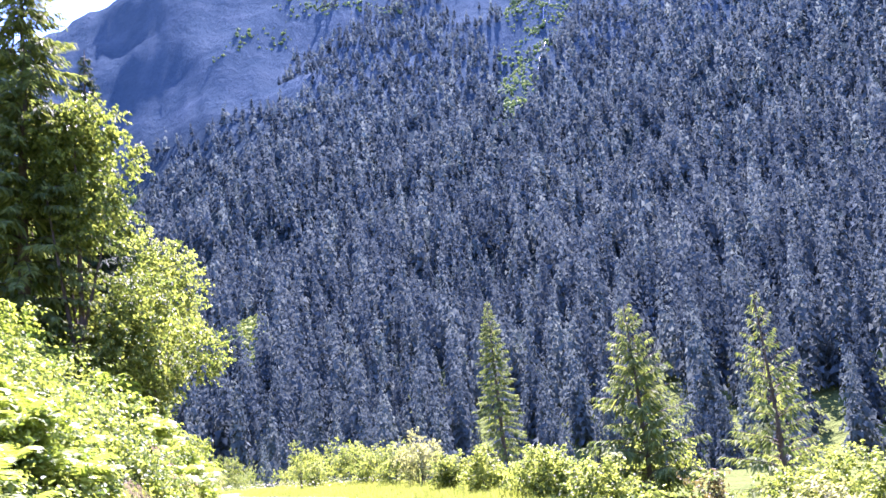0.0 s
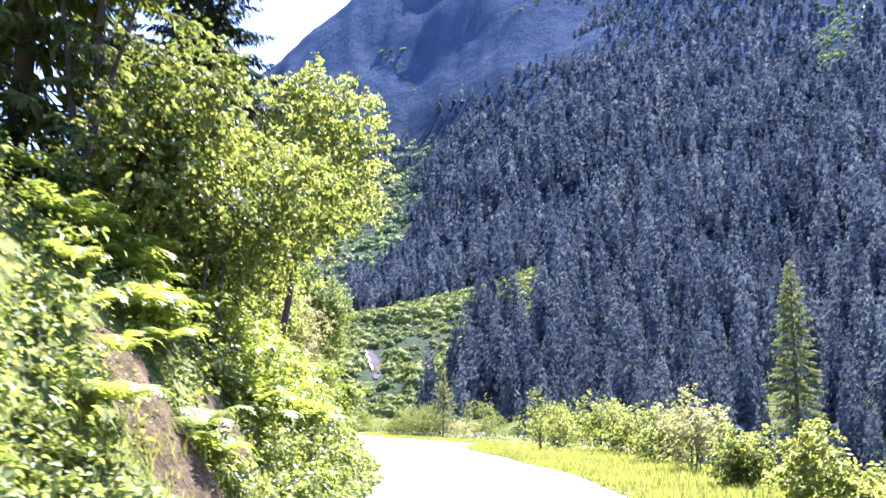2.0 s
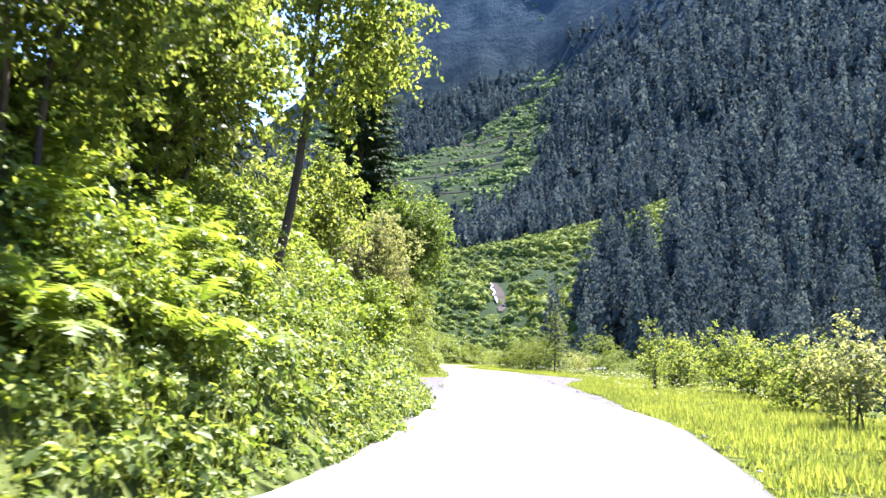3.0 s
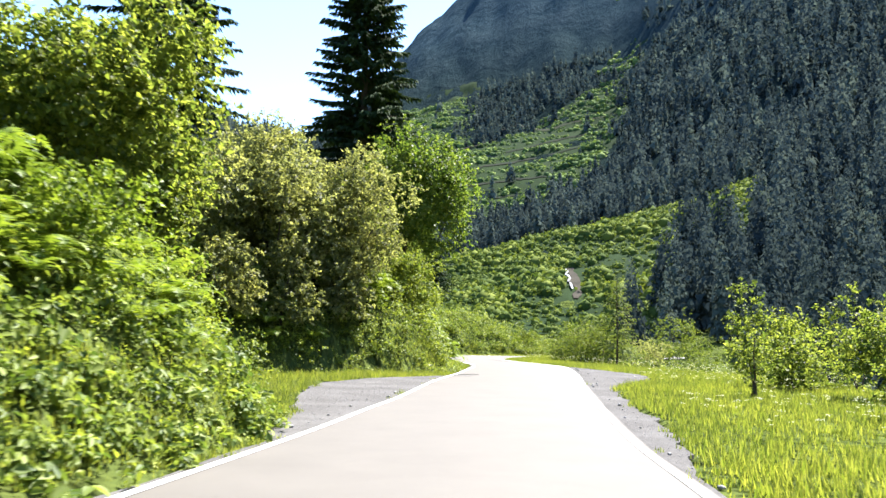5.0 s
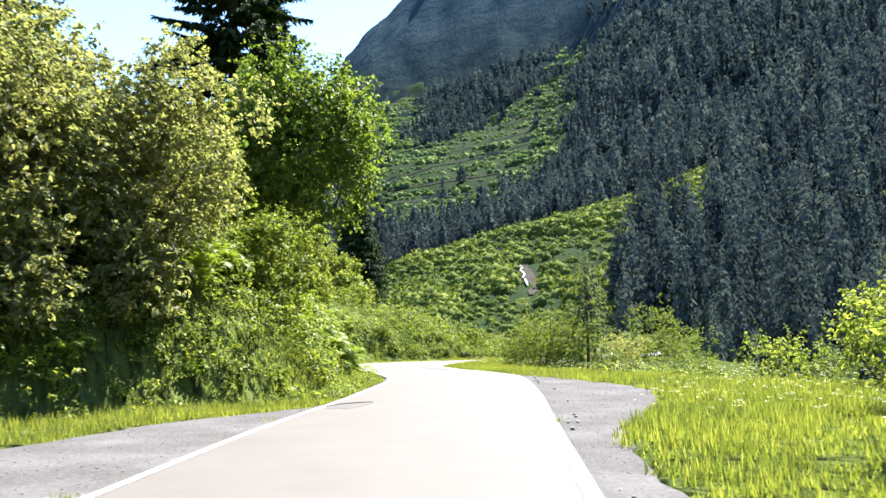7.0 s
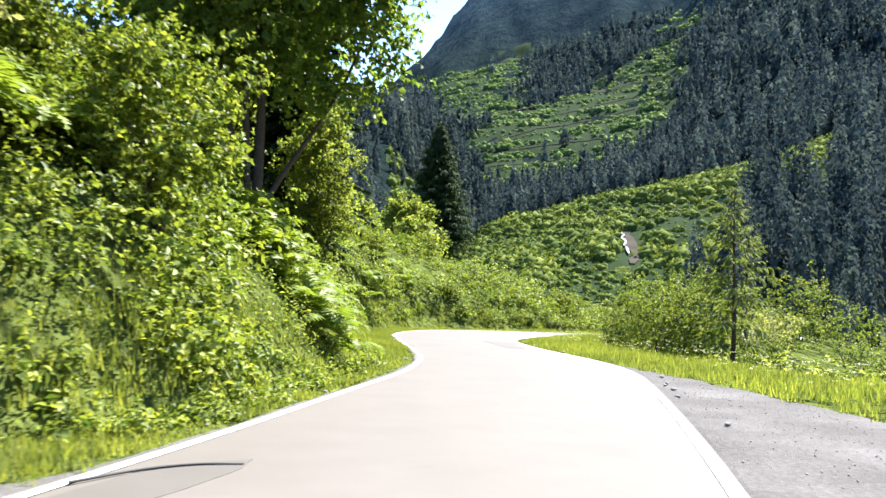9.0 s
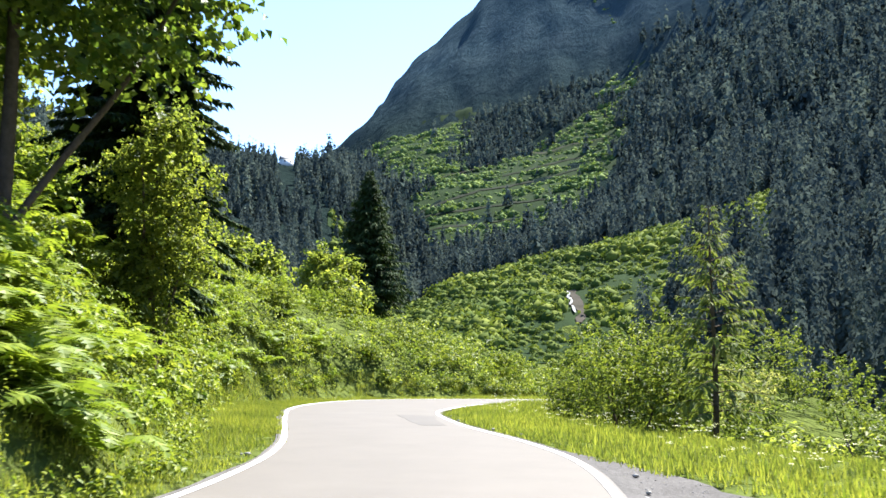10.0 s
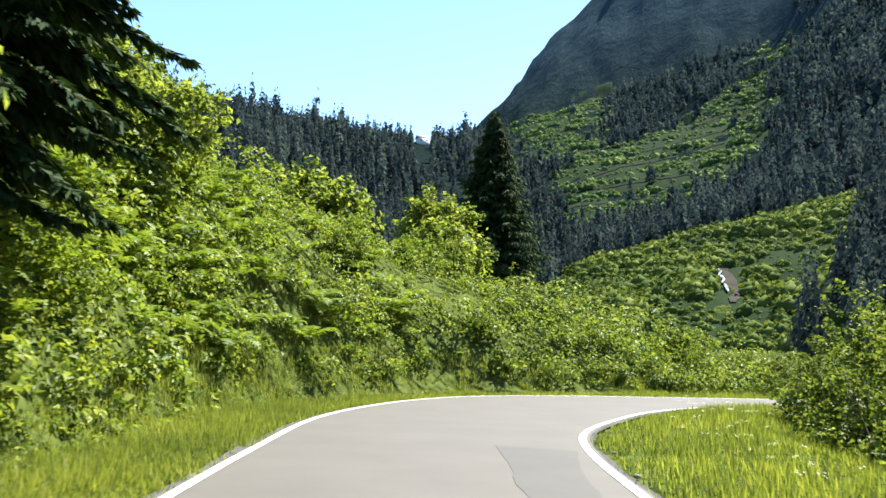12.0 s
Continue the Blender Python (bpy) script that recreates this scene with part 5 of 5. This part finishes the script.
def pebbles(seed):
    rng = np.random.RandomState(seed)
    vs, fs, o = [], [], 0
    x, y = scatter(rng, 20000, 4, 17.5, 44, 90)
    bx, by = x + rng.normal(0, 0.1, len(x)), y + rng.normal(0, 0.1, len(x))
    dl, dr, _ = road_place(x, y)
    ok = (inside(bx, by, GRAVEL_L) | inside(bx, by, GRAVEL_R)) & (np.maximum(dl, dr) > 0.14)
    x, y = x[ok], y[ok]
    s = 0.005 + 0.011 * rng.rand(len(x)) ** 3
    oct_v = np.array([[1, 0, 0], [0, 1, 0], [-1, 0, 0], [0, -1, 0], [0, 0, 0.8], [0, 0, -0.5]])
    oct_f = np.array([[0, 1, 4], [1, 2, 4], [2, 3, 4], [3, 0, 4], [1, 0, 5], [2, 1, 5], [3, 2, 5], [0, 3, 5]])
    v = oct_v[None] * s[:, None, None] * rng.uniform(0.6, 1.3, (len(x), 6, 1)) + np.stack([x, y, -0.01 + s * 0.3], -1)[:, None]
    f = oct_f[None] + (np.arange(len(x)) * 6)[:, None, None]
    return v.reshape(-1, 3), f.reshape(-1, 3)


tagged(new("gravel_stones", mesh_np("gravel_stones", *pebbles(8), M_STONE)), "loose grey pebbles scattered over the gravel", "gravel", kind="stuff")


def stone_mesh(seed):
    rng = np.random.RandomState(seed)
    v = ICO_V * rng.uniform(0.8, 1.15, (len(ICO_V), 1)) * [1.2, 0.9, 0.6]
    return mesh_np("stone", v, ICO_F, M_STONE)


STONES = [stone_mesh(s) for s in range(4)]
rng_s = np.random.RandomState(77)
for k in range(60):
    i = rng_s.randint(40, len(ROAD) - 120)
    left_side = rng_s.rand() < 0.5
    d = rng_s.uniform(0.16, 0.5)
    c = EDGE_L[i] + SIDE[i] * d if left_side else EDGE_R[i] - SIDE[i] * d
    s = rng_s.uniform(0.02, 0.05)
    st = new("stone", STONES[rng_s.randint(4)])
    st.matrix_world = pose(c[0], c[1], float(height(c[0], c[1])[0]) + s * 0.2, 0, 0, rng_s.uniform(0, 360)) @ Matrix.Scale(s, 4)
    tagged(st, "small grey stone lying at the asphalt's edge", "stone", "stones along the road edge")


def road_patch(outline, label):
    me = flat_patch("repair_patch", outline, 0.0, M_PATCH, 0.2, 0.05, 3)
    co = np.array([v.co[:] for v in me.vertices])
    dl, dr, _ = road_place(co[:, 0], co[:, 1])
    t = dl / (dl + dr)
    co[:, 2] += 0.03 * (1 - (2 * t - 1) ** 2) + 0.004
    me.vertices.foreach_set("co", co.astype(np.float32).ravel())
    return child("repair_patch", me, road, label)


road_patch(((10.9, 94.1), (11.95, 93.9), (12.05, 92.2), (12.3, 89.5), (11.7, 89.3), (11.3, 91.5)), "darker square of newer asphalt")
road_patch(((8.7, 66.6), (9.0, 67.9), (9.6, 68.3), (9.62, 67.9), (9.5, 67.1), (9.2, 66.2)), "darker cracked asphalt patch")
road_patch(((3.9, 26.2), (3.5, 28.2), (5.2, 28.6), (4.8, 26.8)), "darker square of newer asphalt")
arc = spline([(8.68, 67.1), (8.95, 67.65), (9.25, 67.95), (9.6, 68.05)], 6)
av, af = tube(np.c_[arc, np.full(len(arc), 0.026)], np.full(len(arc), 0.011), 6)
child("tar_seam", mesh_np("tar_seam", av, af, M_TAR), road, "black curved tar seam")

# bare, washed-out earth on the bank
for k, (sx, sy, sr) in enumerate(SCARS):
    q = np.linspace(-1.2, 1.2, 22)
    gx, gy = np.meshgrid(sx + q * sr, sy + q * sr)
    gz = height(gx.ravel(), gy.ravel()) + 0.1 * (1 - np.clip(np.hypot(gx - sx, gy - sy).ravel() / (1.15 * sr), 0, 1.4)) + 0.4 * fbm(gx.ravel(), gy.ravel(), 0.45, 1, 3)
    fq = [[i * 22 + j, i * 22 + j + 1, (i + 1) * 22 + j + 1, (i + 1) * 22 + j] for i in range(21) for j in range(21)]
    tagged(new("bare_bank", mesh_np("bare_bank", np.c_[gx.ravel(), gy.ravel(), gz], fq, M_EARTH, True)), "washed-out bare brown earth on the bank", "earth", kind="structure")


# ------------------------------------------------------------------ streams and the track on the far slopes
def sight(az, e, r0, r1):
    """The place on the land at a bearing where it first stands e degrees high."""
    r = np.linspace(r0, r1, 1500)
    a = radians(az)
    x, y = EYE[0] + r * math.sin(a), EYE[1] + r * math.cos(a)
    h = height(x, y)
    k = int(np.argmax(np.degrees(np.arctan2(h - 1.3, r)) >= e))
    return x[k], y[k]


def ribbon(name, marks, r0, r1, width, lift, mat, seed):
    pts = spline([sight(a, e, r0, r1) for a, e in marks], 10)
    pts = pts + np.c_[fbm(pts[:, 0], pts[:, 1], 12, seed, 2), fbm(pts[:, 1], pts[:, 0], 12, seed, 2)] * width
    t = np.gradient(pts, axis=0)
    t /= np.linalg.norm(t, axis=1, keepdims=True) + 1e-9
    n = np.c_[-t[:, 1], t[:, 0]]
    w = width * (0.5 + 1.0 * vnoise(pts[:, 0], pts[:, 1], 5.0, seed))[:, None] * np.sin(np.pi * np.linspace(0.08, 0.95, len(pts)))[:, None] ** 0.5
    rows = [pts + n * w * s for s in (-0.5, -0.17, 0.17, 0.5)]
    v = np.stack([np.c_[q, height(q[:, 0], q[:, 1]) + lift] for q in rows], 1)
    m = len(pts)
    f = [[i * 4 + j, i * 4 + j + 1, i * 4 + j + 5, i * 4 + j + 4] for i in range(m - 1) for j in range(3)]
    return mesh_np(name, v.reshape(-1, 3), f, mat, True)


tagged(new("scree", ribbon("scree", ((7.65, 5.1), (7.95, 4.4), (8.2, 3.7), (8.35, 3.0)), 190, 475, 3.8, 0.6, M_SCREE, 2)), "reddish brown scree beside the stream", "scree", kind="structure")
for marks in (((7.45, 4.95), (7.6, 4.7), (7.5, 4.45)), ((7.62, 4.5), (7.78, 4.25), (7.66, 4.0)), ((7.8, 3.95), (7.9, 3.75), (8.0, 3.5))):
    tagged(new("stream", ribbon("stream", marks, 190, 475, 1.0, 1.1, M_WATER, 1)), "white mountain stream tumbling down a gully", "stream", kind="structure")
tagged(new("stream", ribbon("stream", ((41.4, 28.6), (40.6, 26.8), (41.0, 25.6), (40.2, 24.6), (40.0, 23.8)), 700, 2200, 1.0, 1.0, M_WATER, 3)), "thin white waterfall high on the mountain", "stream", kind="structure")
tagged(new("track", ribbon("track", ((-1.0, 12.0), (1.7, 12.6), (3.0, 13.5), (4.2, 13.8), (6.2, 13.6), (8.2, 14.1), (10.2, 14.5)), 600, 1400, 2.2, 2.5, M_SCREE, 4)), "pale dirt track crossing the far open slope", "track", kind="structure")


# near-black ribbons stand in for the shade along the terrace edges
for marks in TERRACE_SHADE:
    tagged(new("terrace", ribbon("terrace", marks, 600, 1400, 5.0, 1.2, M_TERRACESHADE, 5)), "dark strip laid for the shade of a terrace edge", "terrace", kind="structure")


# ------------------------------------------------------------------ the hut on the wooded crest
def hut(az, r, wide, deep, tall):
    """A small pale hut with a pitched roof, set among the trees of the crest."""
    x, y = EYE[0] + r * math.sin(radians(az)), EYE[1] + r * math.cos(radians(az))
    top = new("hut")
    top.matrix_world = pose(x, y, float(height(x, y)[0]) + 0.2, 0, 0, -az + 18)
    w, d = wide / 2, deep / 2

    def box(name, x0, x1, y0, y1, z0, z1, mat, label=""):
        v = [(a, b, c) for c in (z0, z1) for a, b in ((x0, y0), (x1, y0), (x1, y1), (x0, y1))]
        f = [(3, 2, 1, 0), (4, 5, 6, 7), (0, 1, 5, 4), (1, 2, 6, 5), (2, 3, 7, 6), (3, 0, 4, 7)]
        return child(name, mesh_np(name, v, f, mat), top, label)

    box("wall", -w, w, -d, d, -3.0, tall, M_LINE, "pale plastered wall")
    rise, over = deep * 0.38, 0.5
    for s in (-1, 1):
        v = [(a, s * b, c + e) for e in (0.0, 0.25) for a, b, c in ((-w - over, d + over, tall - 0.25), (w + over, d + over, tall - 0.25), (w + over, 0, tall + rise), (-w - over, 0, tall + rise))]
        f = [(3, 2, 1, 0), (4, 5, 6, 7), (0, 1, 5, 4), (1, 2, 6, 5), (2, 3, 7, 6), (3, 0, 4, 7)]
        child("roof", mesh_np("roof", v, f, M_STONE), top, "grey pitched roof side")
    for k in (-0.5, 0.5):
        box("window", k * w - 0.6, k * w + 0.6, -d - 0.06, -d + 0.1, tall * 0.4, tall * 0.75, M_TAR, "dark window")
    return tagged(top, "small pale hut with a grey roof among crest spruces", "hut")


hut(-10.7, 690.0, 9.5, 6.5, 3.8)
